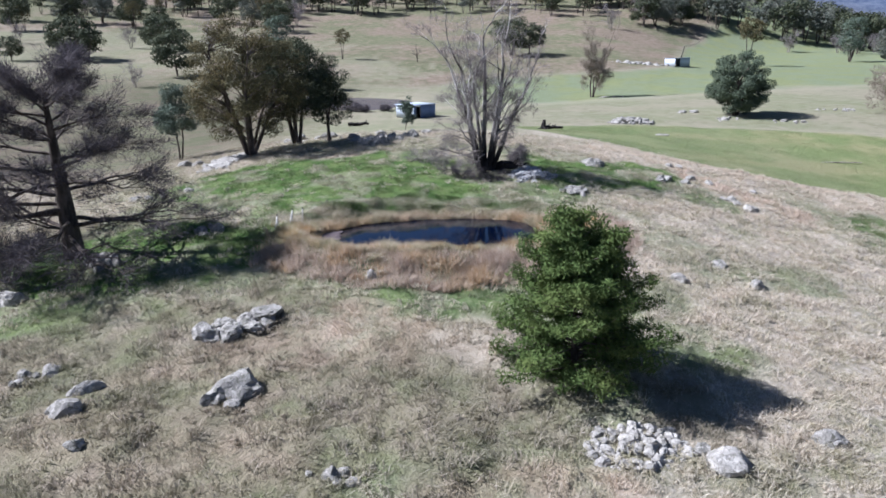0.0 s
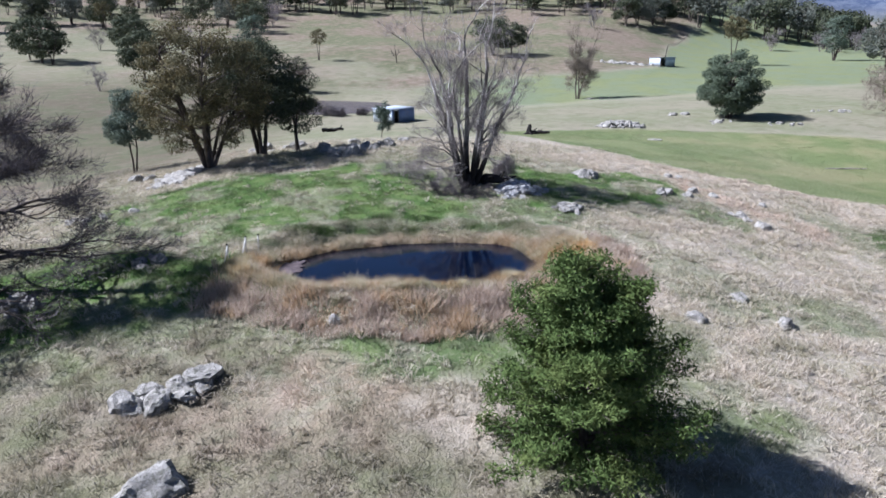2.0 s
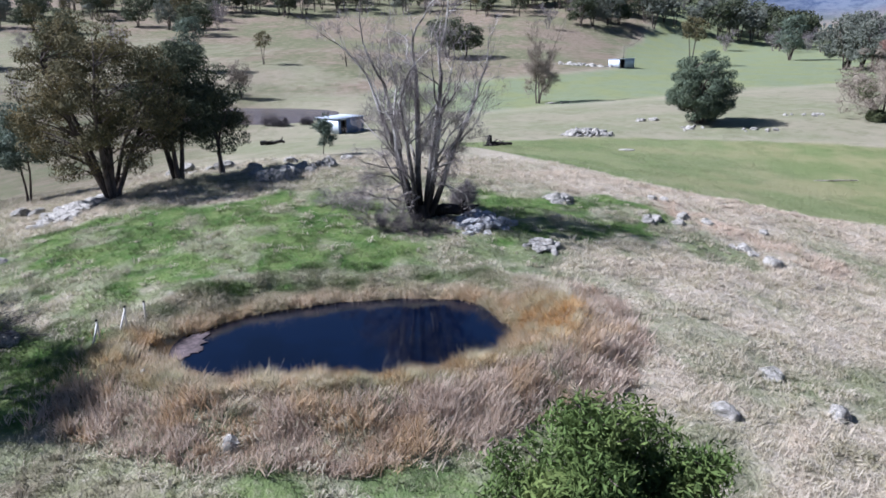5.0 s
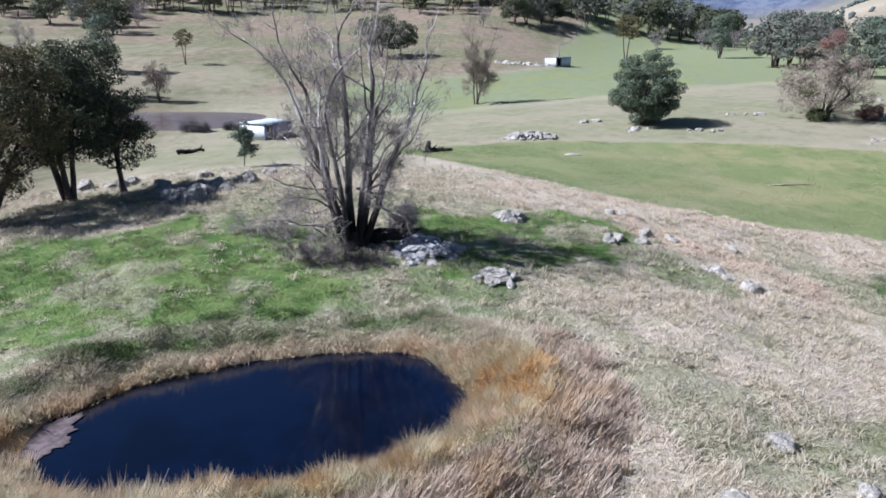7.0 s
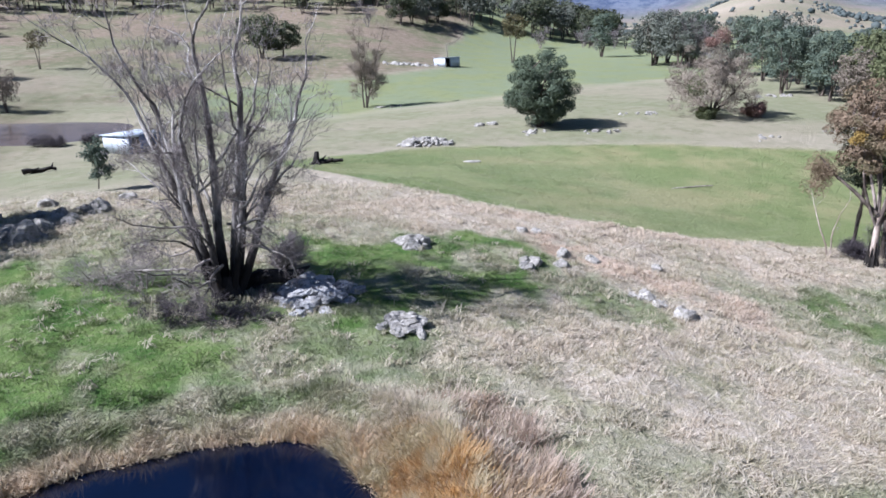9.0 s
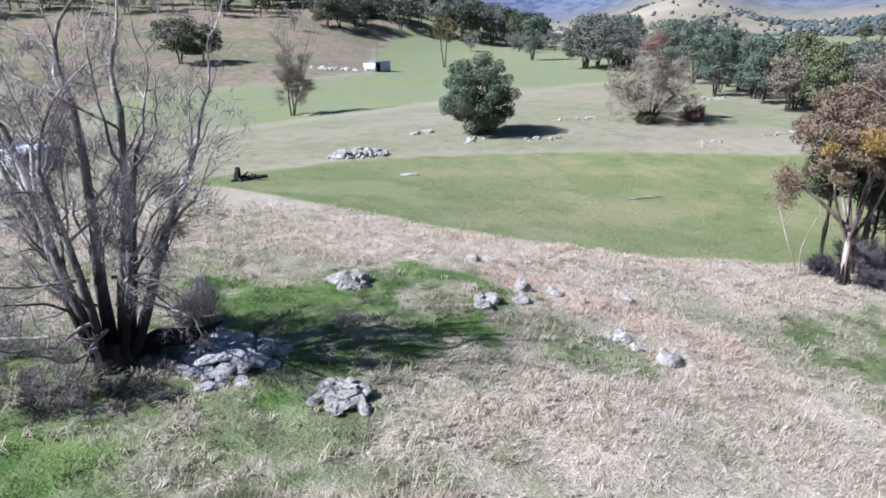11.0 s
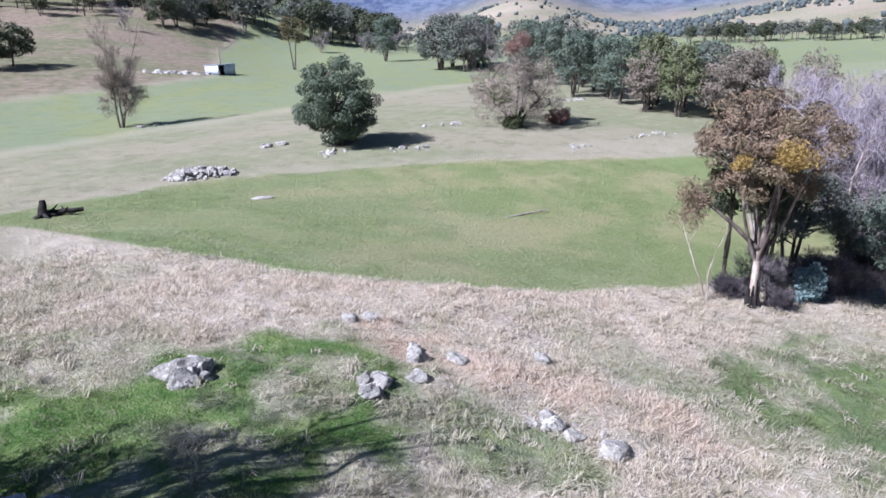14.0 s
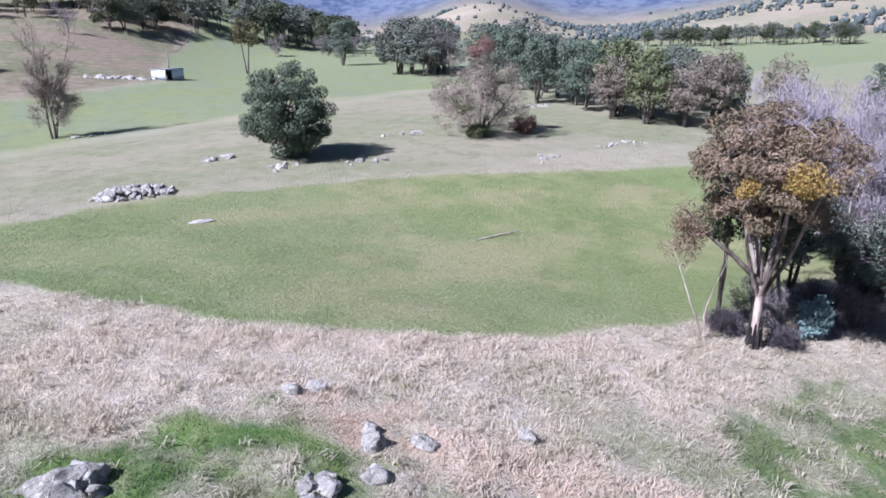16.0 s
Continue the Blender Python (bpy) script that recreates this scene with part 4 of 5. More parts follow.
def dead_gum(x, y, h, seed, label):
    """A burnt, leafless gum: stems that part at the ground, crooked limbs, hanging tufts of withered twigs."""
    rng = np.random.default_rng(seed)
    wood, low = Wood(), Wood()
    stems = []
    for turn, lean, length, r in [(182, 22, 0.78, 0.17), (160, 14, 0.88, 0.22), (240, 13, 0.80, 0.18), (100, 5, 0.98, 0.26), (15, 7, 0.97, 0.25), (300, 14, 0.78, 0.17), (352, 28, 0.84, 0.22), (30, 26, 0.82, 0.17), (195, 8, 0.93, 0.2)]:
        a, t = radians(turn), radians(lean)
        out = np.array([math.cos(a), math.sin(a), 0])
        stems.append((out * 0.42 - (0, 0, 0.3), out * math.sin(t) + (0, 0, math.cos(t)), h * length * 0.78, r * 1.25))
    tips = skeleton_of(rng, wood, stems, (6, 3, 3), (40, 44, 48), (0.34, 0.46, 0.5), (0.07, 0.17, 0.24), (0.012, 0.05, 0.0), 0.3, 0.45, (9, 6, 4, 3, 3))
    k = h / tips[:, 2].max()
    wood.v, tips = [v * k for v in wood.v], tips * k
    limbs = []
    for turn, z, length in [(175, 1.2, 4.6), (205, 1.9, 4.0), (230, 1.0, 3.2), (150, 2.4, 4.2), (185, 3.4, 3.4), (265, 1.6, 2.6), (340, 2.4, 3.0), (20, 3.4, 3.0)]:
        a = radians(turn + rng.uniform(-10, 10))
        limbs.append((np.array([0.35 * math.cos(a), 0.35 * math.sin(a), z]), np.array([math.cos(a), math.sin(a), 0.12]), length, 0.075))
    low_tips = skeleton_of(rng, low, limbs, (4, 3), (48, 50), (0.42, 0.5), (0.2, 0.28, 0.3), (0.0, -0.03, -0.06), 0.25, 0.5, (6, 4, 3, 3, 3))
    ob = thing("dead_tree", x, y, at(x, y) - 0.05, label, "tree")
    part("trunk", wood.mesh("trunk", M_DEAD), ob)
    part("low_branch", low.mesh("low_branch", M_BARK_GREY), ob, "tangle of grey low branches", "stuff")
    part("twig_spray", twig_mesh(rng, "twig_spray", M_TWIG, tips, outward(tips, (0, 0, h * 0.25)), 5, 0.45, 0.011, 0.15), ob, "sparse bare grey twigs", "stuff")
    some = np.concatenate([tips[rng.uniform(0, 1, len(tips)) < 0.2], low_tips[rng.uniform(0, 1, len(low_tips)) < 0.3]])
    part("twig_tuft", twig_mesh(rng, "twig_tuft", M_TWIG_HAIR, some, np.tile((0, 0, -0.5), (len(some), 1)), 26, 0.5, 0.008, 0.0), ob, "hanging grey tufts of withered twigs", "stuff")
    return ob


dead = dead_gum(2.35, 61.5, 15.0, 23, "burnt leafless gum with many bleached stems on the knoll")
foot = Wood()
foot.tube([(0, 0, -0.4), (0.02, 0, 0.2), (0, 0.03, 0.7), (0.04, 0, 1.1)], 0.85, 0.5, 12)
part("trunk_base", foot.mesh("trunk_base", M_CHAR), dead, "thick fire-blackened trunk base")
layered_tree(-25.2, 43.3, 12.0, 8.2, 33, "large dark leafless tree with wide level limbs")
bare_tree("bare_shrub", -27.5, 39.5, 5.0, 34, "tangled grey leafless shrub under the bare tree", M_BARK_GREY, M_TWIG_DARK, stems=9, lean=42, kids=(5, 4), per_tip=14, length=0.5, width=0.011, radius=0.08)
bare_tree("bare_tree", -36.0, 46.0, 9.0, 35, "dark leafless tree behind the large bare tree", M_BARK, M_TWIG_DARK, stems=3, lean=25, kids=(9, 6, 4), angle=(55, 42, 45), per_tip=12, length=0.7, width=0.012, start=0.15, radius=0.3)

dome_tree("gum_tree", -21.9, 72.6, 14.2, 13.2, 1.0, 170, 1.1, 41, "broad many-stemmed gum tree with olive leaves on the knoll", stems=9, per=170, size=0.2, radius=0.25, lean=0.75, open_share=0.34, low=-0.85)
dome_tree("gum_tree", -18.0, 77.0, 11.8, 8.4, 1.4, 78, 1.15, 42, "dark gum tree with twin trunks beside the broad gum", M_GUM_DARK, stems=4, low=-0.8, per=150, size=0.24, radius=0.26)
dome_tree("gum_tree", -14.8, 79.0, 10.0, 5.8, 1.2, 46, 1.0, 43, "slender dark gum tree at the knoll's edge", M_GUM_DARK, stems=3, low=-0.9, per=140, size=0.23, radius=0.2)
dome_tree("gum_tree", -33.0, 81.0, 9.0, 5.0, 1.9, 46, 0.9, 44, "small dark green gum tree below the knoll", M_GUM_BLUE, stems=2, per=140, size=0.22, radius=0.13)
gum_tree("sapling", -7.2, 90.5, 4.6, 45, "young blue-green gum sapling near the boulders", M_GUM_BLUE, kids=(7, 4), per_tip=40, size=0.22, spread=0.45, radius=0.06, width=0.5)
dome_tree("evergreen_tree", 46.6, 122.8, 11.2, 10.8, -0.4, 150, 1.1, 46, "round dense evergreen tree in the far pasture", M_EVERGREEN, stems=4, per=130, size=0.3, radius=0.3, low=-0.97, lean=0.6)
pale_gum = dome_tree("gum_tree", 45.7, 65.3, 13.4, 8.2, 6.0, 150, 0.68, 47, "gum with pale trunk and brown crown by the field", M_GUM_BROWN, M_BARK_LIMB, stems=10, per=95, size=0.26, radius=0.13, bole=3.4, lean=0.9, open_share=0.5, slim=0.24, bole_bark=M_BARK_WHITE)
clump(pale_gum, "mistletoe", "golden yellow mistletoe ball", M_MISTLETOE, -2.5, -2.8, 9.9, 1.05, 471)
clump(pale_gum, "mistletoe", "small golden mistletoe ball", M_MISTLETOE, -3.6, -0.6, 9.3, 0.6, 472)
clump(pale_gum, "hanging_clump", "hanging brown leaf clump", M_GUM_BROWN, -2.7, 2.9, 6.5, 1.3, 473, 1.7)
char = Wood()
char.tube([(0, 0, -0.4), (0.02, 0.01, 0.3), (0.04, 0.015, 0.8)], 0.50, 0.385, 10)
for i in range(9):
    a, top = 0.7 * i, 1.0 + 0.9 * abs(math.sin(2.3 * i + 0.5))
    c, s = math.cos(a), math.sin(a)
    char.tube([(0.42 * c, 0.42 * s, -0.1), (0.33 * c + 0.03, 0.33 * s, 0.6), (0.29 * c + 0.04, 0.29 * s, top)], 0.15, 0.03, 5)
part("trunk_base", char.mesh("trunk_base", M_CHAR), pale_gum, "fire-blackened trunk base")
arm = Wood()
arm.tube([(-0.3, 0, 3.9), (-1.3, 1.1, 5.3), (-2.2, 2.2, 6.4), (-2.9, 3.0, 7.6)], 0.16, 0.05, 6)
part("limb", arm.mesh("limb", M_BARK), pale_gum)
for dx, dy, h, seed, label in [(3.0, 1.6, 12.0, 48, "dark slender gum behind the pale-trunked gum"), (1.6, 3.2, 11.0, 481, "dark leaning gum behind the pale-trunked gum"), (5.4, 2.4, 9.5, 482, "dark thin gum in the thicket")]:
    dome_tree("gum_tree", 45.7 + dx, 65.3 + dy, h, 3.8, 3.6, 30, 0.75, seed, label, M_GUM_DARK, stems=2, per=90, size=0.22, radius=0.17)
dome_tree("gum_tree", 54.5, 68.0, 8.5, 6.4, 1.2, 46, 0.9, 49, "low blue-grey gum in the thicket", M_GUM_GREY, stems=3, per=150, size=0.22, radius=0.18)
dome_tree("gum_tree", 55.6, 61.6, 7.2, 5.6, 1.2, 46, 0.8, 490, "blue-green gum tree in front of the thicket", M_GUM_BLUE, stems=3, per=130, size=0.2, radius=0.15)
dome_tree("gum_tree", 59.0, 65.0, 7.0, 5.5, 0.8, 40, 0.9, 491, "low green gum at the thicket's edge", M_GUM_GREY, stems=3, per=150, size=0.22, radius=0.16)
bare_tree("dead_tree", 44.0, 67.4, 5.4, 492, "thin bare pale trunk beside the pale gum", M_BARK_WHITE, M_TWIG, stems=2, lean=1.5, kids=(1, 2), per_tip=2, length=0.4, width=0.008, radius=0.1, trunk_part=0.9)
for x, y, h, s in [(47.4, 64.5, 1.3, 493), (52.5, 65.0, 3.0, 494), (54.5, 63.6, 2.6, 495), (57.5, 63.8, 3.4, 496), (61.0, 63.0, 3.4, 497), (49.6, 67.0, 3.2, 498), (46.4, 67.4, 1.4, 499)]:
    bare_tree("bare_shrub", x, y, h, s, "dark leafless undergrowth in the thicket", M_BARK, M_TWIG if s % 3 == 0 else M_TWIG_DARK, stems=8, lean=32, kids=(5, 4), per_tip=10, length=0.5, width=0.013, radius=0.05, group="undergrowth in the thicket")
for i, (x, y, h, s) in enumerate([(61, 67, 13, 51), (67, 68, 13.5, 52), (66, 74.5, 14, 53), (74, 72, 13.5, 54)]):
    bare_tree("bare_tree", x, y, h, s, "tall leafless mauve-grey tree in the thicket", M_BARK_WHITE, M_TWIG_MAUVE, stems=4, lean=15, kids=(7, 4, 3), per_tip=13, length=0.7, width=0.02, radius=0.2, group="bare trees in the thicket")
gum_tree("shrub", 50.4, 64.2, 2.7, 55, "silvery blue shrub at the thicket's edge", M_SHRUB, stems=4, lean=16, kids=(6, 4), per_tip=24, size=0.22, spread=0.32, radius=0.06, start=0.1)
wide = dome_tree("bare_tree", 75.8, 123.0, 12.4, 14.6, -5.5, 130, 1.15, 56, "wide half-leafless tree with a grey-brown haze of twigs", M_TWIG_BROWN, M_BARK, stems=9, per=80, size=0.6, radius=0.24, slim=0.09, lean=0.9, open_share=0.5, low=-0.3)
for cx, cy, cz, r, s in [(0.5, -0.5, 11.9, 1.6, 561), (-1.8, -1.0, 11.2, 1.2, 562)]:
    clump(wide, "leaf_tuft", "dull reddish leaves in the top", M_RUST, cx, cy, cz, r, s)
clump(wide, "leaf_tuft", "dull olive leaves low in the crown", M_GUM_OLIVE, -4.6, -2.0, 4.5, 1.8, 563)
gum_tree("shrub", 73.5, 121.0, 1.9, 571, "low green bush under the wide bare tree", M_GUM_OLIVE, stems=6, lean=55, kids=(5, 3), per_tip=50, size=0.26, spread=0.6, radius=0.05, start=0.1)
gum_tree("shrub", 82.0, 120.6, 2.5, 57, "low russet red bush beside the bare tree", M_RUST, stems=5, lean=45, kids=(6, 4), per_tip=24, size=0.3, spread=0.6, radius=0.05, start=0.1)
bare_tree("bare_tree", 29.0, 162.8, 17.0, 58, "tall thin leaning tree with a sparse top", M_BARK, M_TWIG_BROWN, stems=3, lean=9, kids=(12, 6), per_tip=14, length=1.0, width=0.024, radius=0.28, start=0.15, ratio=(0.22, 0.5, 0.5), trunk_part=0.9, turn=150, tufts=0.25, tuft_leaf=M_GUM)

# ---- trees far off: a few kinds, repeated at their places ----
KINDS = {
    "brown": dome_tree("gum_tree", 112, 110, 13, 8.5, 1.2, 60, 1.2, 60, "grey-brown sparse gum tree at the copse's edge", M_TWIG_BROWN, stems=4, per=40, size=0.5, radius=0.2, far=True, slim=0.25),
    "round": dome_tree("gum_tree", -117.5, 223, 11, 11.5, 0.6, 60, 1.5, 61, "rounded dark gum tree on the far hillside", M_GUM_DARK, stems=2, per=26, size=0.72, radius=0.3, far=True),
    "open": dome_tree("gum_tree", 101, 263, 17, 10.0, 6.0, 40, 1.35, 62, "tall open gum tree in the green paddock", M_GUM, stems=2, per=28, size=0.62, radius=0.28, far=True),
    "tall": dome_tree("gum_tree", 150.6, 289.6, 18, 11.0, 0.8, 80, 1.5, 63, "tall blue-green gum tree in the copse", M_GUM_BLUE, stems=4, per=32, size=0.62, radius=0.26, far=True),
    "broad": dome_tree("gum_tree", 138, 234, 18, 15.5, 0.8, 85, 1.8, 64, "broad dark gum tree at the paddock's edge", M_GUM_GREY, stems=4, per=32, size=0.75, radius=0.32, far=True),
    "olive": dome_tree("gum_tree", 108, 125, 13, 9.5, 1.5, 70, 1.35, 65, "light olive gum tree in the copse", M_GUM_OLIVE, stems=4, per=32, size=0.55, radius=0.22, far=True),
    "bare": bare_tree("bare_tree", 143, 222, 15, 66, "grey leafless tree among the far gums", M_BARK_GREY, M_TWIG, stems=3, lean=16, kids=(6, 4), per_tip=11, length=1.2, width=0.032, radius=0.25),
    "wood": dome_tree("gum_tree", -60, 420, 15, 12, 1.0, 30, 1.9, 67, "dark gum tree in the hilltop wood", M_GUM_DARK, stems=2, per=16, size=1.15, radius=0.3, far=True),
    "wood_grey": dome_tree("gum_tree", 120, 470, 16, 11, 3.0, 28, 1.9, 68, "grey-green gum tree in the hilltop wood", M_GUM_GREY, stems=2, per=16, size=1.15, radius=0.3, far=True),
}
HEIGHTS = {"brown": 13, "round": 11, "open": 17, "tall": 18, "broad": 18, "olive": 13, "bare": 15, "wood": 15, "wood_grey": 16}
frng = np.random.default_rng(77)


def far_tree(kind, x, y, h, label="", group="trees on the far land"):
    k = h / HEIGHTS[kind]
    ob = copy_thing(KINDS[kind], pose(x, y, at(x, y) - 0.1, 0, 0, frng.uniform(0, 360)) @ Matrix.Diagonal((k * frng.uniform(0.85, 1.15), k * frng.uniform(0.85, 1.15), k, 1)))
    return tagged(ob, label, "", group)


for kind, x, y, h, label in [
    ("bare", -78.9, 170, 6.5, "small thin grey tree on the slope"), ("round", -76, 189, 12.5, "large dark gum tree on the slope"), ("round", -142, 223, 8, ""),
    ("round", -105.9, 253.5, 13, ""), ("tall", -54.3, 211.8, 15, "dark upright tree on the slope behind the knoll"), ("bare", -57, 214, 9, ""), ("round", -123, 227, 14.5, ""), ("round", -131, 235, 13, ""), ("round", -112, 263, 12, ""), ("broad", -190, 345, 17, ""), ("broad", -176, 352, 16, ""), ("round", -157, 343, 15, ""), ("open", -151.5, 333, 13, ""), ("round", -144, 340, 11, ""), ("round", -185, 341, 14, ""), ("broad", -107, 366, 16, ""), ("open", -96, 352, 18, ""), ("round", -88, 340, 14, ""),
    ("open", -38, 225, 9.5, "lone open gum tree on the bare slope"), ("brown", -33.6, 173.0, 8.5, "grey sparse tree beside the lower dam"), ("round", -50, 170, 9, ""), ("round", -46, 176, 12, ""),
    ("round", 15.7, 247, 13, "dark spreading gum tree on the slope"), ("round", 22, 252, 11, ""), ("bare", 73.6, 378, 13, ""),
    ("round", 95, 398, 19, ""), ("broad", 103, 404, 19, ""), ("broad", 113, 412, 20, ""), ("round", 121, 418, 17, ""), ("bare", 215, 455, 15, ""),
    ("broad", 147, 227, 17, ""), ("broad", 155, 236, 18, ""), ("tall", 162, 250, 18, ""), ("tall", 132, 184, 16, ""), ("broad", 138, 178, 17, ""), ("tall", 126, 170, 15, ""),
    ("tall", 116, 151, 13.6, ""), ("tall", 120, 146, 12.8, ""), ("tall", 113, 139, 12.8, ""), ("olive", 105, 117, 12.0, ""), ("tall", 111, 120, 12.0, ""), ("brown", 108, 112, 10.4, ""),
    ("broad", 116, 112, 11.2, ""), ("brown", 121, 114, 10.4, ""), ("brown", 126, 106, 11.2, ""), ("olive", 130, 118, 10.4, ""), ("tall", 128, 128, 12.0, ""), ("brown", 124, 136, 11.2, ""),
    ("tall", 108, 132, 12.8, ""), ("broad", 113, 128, 12.8, ""), ("tall", 118, 135, 13.6, ""), ("broad", 122, 122, 12.0, ""), ("tall", 109, 145, 12.8, ""), ("broad", 122, 152, 13.6, ""), ("brown", 104, 123, 10.4, ""), ("tall", 127, 160, 13.6, ""),
    ("broad", 143, 240, 18, ""), ("broad", 150, 244, 19, ""), ("broad", 158, 243, 18, ""), ("tall", 166, 255, 18, ""), ("broad", 139, 222, 16, ""), ("tall", 152, 229, 17, ""), ("bare", 146, 218, 14, ""), ("broad", 134, 190, 16, ""), ("tall", 141, 186, 16, ""), ("tall", 141, 97, 9.6, ""), ("broad", 146, 92, 10.4, "")]:
    far_tree(kind, x, y, h, label)
# the wood along the hilltop
for i in range(150):
    a = radians(frng.uniform(-34, 15))
    d = 395 + abs(frng.normal(0, 55))
    far_tree(frng.choice(["wood", "wood_grey", "open", "bare"], p=[0.5, 0.32, 0.1, 0.08]), 5 + d * math.sin(a), 30 + d * math.cos(a), frng.uniform(11, 19), "", "hilltop wood")
far_wood = []
for i in range(95):
    a, d = radians(frng.uniform(8, 30)), frng.uniform(415, 520)
    far_wood.append((frng.choice(["wood", "wood_grey"]), 5 + d * math.sin(a), 30 + d * math.cos(a), frng.uniform(17, 24)))
# scattered trees on the left slope
for i in range(14):
    a, d = radians(frng.uniform(-36, -14)), frng.uniform(230, 400)
    far_tree(frng.choice(["round", "open", "bare"]), 5 + d * math.sin(a), 30 + d * math.cos(a), frng.uniform(9, 15), "", "scattered trees on the slope")
# the wood down the right valley
for i in range(70):
    a, d = radians(frng.uniform(18, 33)), frng.uniform(300, 520)
    if d > 300 + 12 * max(0, 26 - math.degrees(a)) + 60:
        far_tree(frng.choice(["tall", "wood_grey", "bare", "wood"], p=[0.15, 0.5, 0.2, 0.15]), 5 + d * math.sin(a), 30 + d * math.cos(a), frng.uniform(8, 13), "", "valley wood")
for i in range(60):
    a, d = radians(frng.uniform(52, 66)), frng.uniform(560, 600)
    far_wood.append((frng.choice(["wood", "wood_grey"]), 5 + d * math.sin(a), 30 + d * math.cos(a), frng.uniform(11, 16)))


def joined_wood(trees, label):
    """Trees too far off to tell apart, as one wood."""
    v, f, m, n, mats = [], [], [], 0, [M_GUM_DARK, M_GUM_GREY, M_BARK]
    for kind, x, y, h in trees:
        k, w = h / HEIGHTS[kind], frng.uniform(0, 6.28)
        c, s = math.cos(w) * k, math.sin(w) * k
        for child in KINDS[kind].children:
            me = child.data
            co = np.empty(len(me.vertices) * 3, np.float32)
            me.vertices.foreach_get("co", co)
            co = co.reshape(-1, 3)
            q = np.empty(len(me.loops), np.int32)
            me.loops.foreach_get("vertex_index", q)
            v.append(np.stack([x + co[:, 0] * c - co[:, 1] * s, y + co[:, 0] * s + co[:, 1] * c, at(x, y) - 0.1 + co[:, 2] * k], -1))
            f.append(q.reshape(-1, 4) + n)
            m.append(np.full(len(q) // 4, mats.index(me.materials[0]), np.int32))
            n += len(co)
    me = mesh_from("far_wood", np.concatenate(v), np.concatenate(f), mats[0])
    for extra in mats[1:]:
        me.materials.append(extra)
    me.polygons.foreach_set("material_index", np.concatenate(m))
    tagged(new("far_wood", me), label, "woods", kind="stuff")


joined_wood(far_wood, "grey-green gum wood along the hilltop and valley")


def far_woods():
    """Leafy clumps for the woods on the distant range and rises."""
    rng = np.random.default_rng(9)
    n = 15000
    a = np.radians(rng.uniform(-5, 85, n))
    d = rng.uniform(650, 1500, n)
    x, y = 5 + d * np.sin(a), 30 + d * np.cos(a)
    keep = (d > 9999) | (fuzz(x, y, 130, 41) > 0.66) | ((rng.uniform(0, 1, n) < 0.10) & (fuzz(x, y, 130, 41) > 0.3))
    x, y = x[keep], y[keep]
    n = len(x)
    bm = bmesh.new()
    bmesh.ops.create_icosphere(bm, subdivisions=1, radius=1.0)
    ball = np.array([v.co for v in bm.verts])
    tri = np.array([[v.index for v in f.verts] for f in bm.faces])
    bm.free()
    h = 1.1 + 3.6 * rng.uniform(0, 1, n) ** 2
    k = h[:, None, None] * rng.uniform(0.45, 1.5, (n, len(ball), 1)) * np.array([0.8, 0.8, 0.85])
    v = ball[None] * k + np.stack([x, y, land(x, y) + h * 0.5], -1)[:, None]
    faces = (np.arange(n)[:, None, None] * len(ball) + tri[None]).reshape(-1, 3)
    tagged(new("distant_woods", mesh_from("distant_woods", v.reshape(-1, 3), faces, M_GUM_FAR)), "green woods over the distant range, tinted with blue haze", "woods", kind="stuff")


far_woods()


# ---- stones ----
outcrop(-10.6, 32.0, 1.7, 0.85, 9, 0.78, 101, "clump of lichened granite boulders in dry grass", 35, height=0.8)
boulder(-9.0, 26.6, 1.02, 0.72, 0.66, 102, "large rounded lichened granite boulder in dry grass", 20)
boulder(-9.8, 25.9, 0.55, 0.42, 0.42, 103, "grey granite boulder against the large one", 60)
boulder(-8.9, 25.5, 0.36, 0.26, 0.24, 104, "small split granite stone by the large boulder", 10)
boulder(-15.9, 25.2, 0.75, 0.5, 0.5, 105, "grey granite boulder half sunk in grass", 15)
boulder(-15.7, 26.8, 0.8, 0.3, 0.35, 106, "long pale granite slab in grass", 40, M_ROCK_PALE)
outcrop(-18.6, 27.6, 1.5, 0.7, 5, 0.5, 107, "low granite boulders half buried in grass", 40)
boulder(-14.2, 22.8, 0.35, 0.28, 0.25, 108, "small brown-grey stone in grass", 0)
outcrop(-4.0, 21.0, 1.0, 0.8, 6, 0.28, 109, "scatter of small stones in dry grass")
outcrop(-22.0, 41.0, 1.6, 0.9, 6, 0.6, 110, "granite boulders in the bare tree's shade", 20, height=0.8)
boulder(-25.0, 36.2, 0.75, 0.6, 0.55, 111, "pale boulder under the tangled shrub", 0, M_ROCK_PALE)
outcrop(-17.8, 46.2, 1.5, 0.8, 5, 0.55, 112, "shaded granite boulders on green grass", 10)
outcrop(7.3, 23.2, 2.1, 1.25, 72, 0.30, 113, "heap of broken granite rubble on dry grass", 12, M_ROCK_PALE, 0.9)
boulder(10.3, 22.4, 0.85, 0.7, 0.6, 114, "smooth pale boulder beside the rubble heap", 30, M_ROCK_PALE)
boulder(9.7, 23.2, 0.3, 0.25, 0.28, 1141, "small grey stone beside the pale boulder", 0)
boulder(14.9, 24.2, 0.6, 0.4, 0.4, 115, "grey stone half hidden in dry grass", 0)
for x, y, s, k in [(13.4, 39.8, 0.5, 116), (16.9, 42.9, 0.55, 117), (18.1, 40.0, 0.5, 118), (27.0, 63.8, 0.4, 119), (21.0, 70.2, 0.35, 120), (22.0, 70.0, 0.45, 121)]:
    boulder(x, y, s, s * 0.75, s * 0.7, k, "lichened boulder alone in the dry grass", k * 37 % 180)
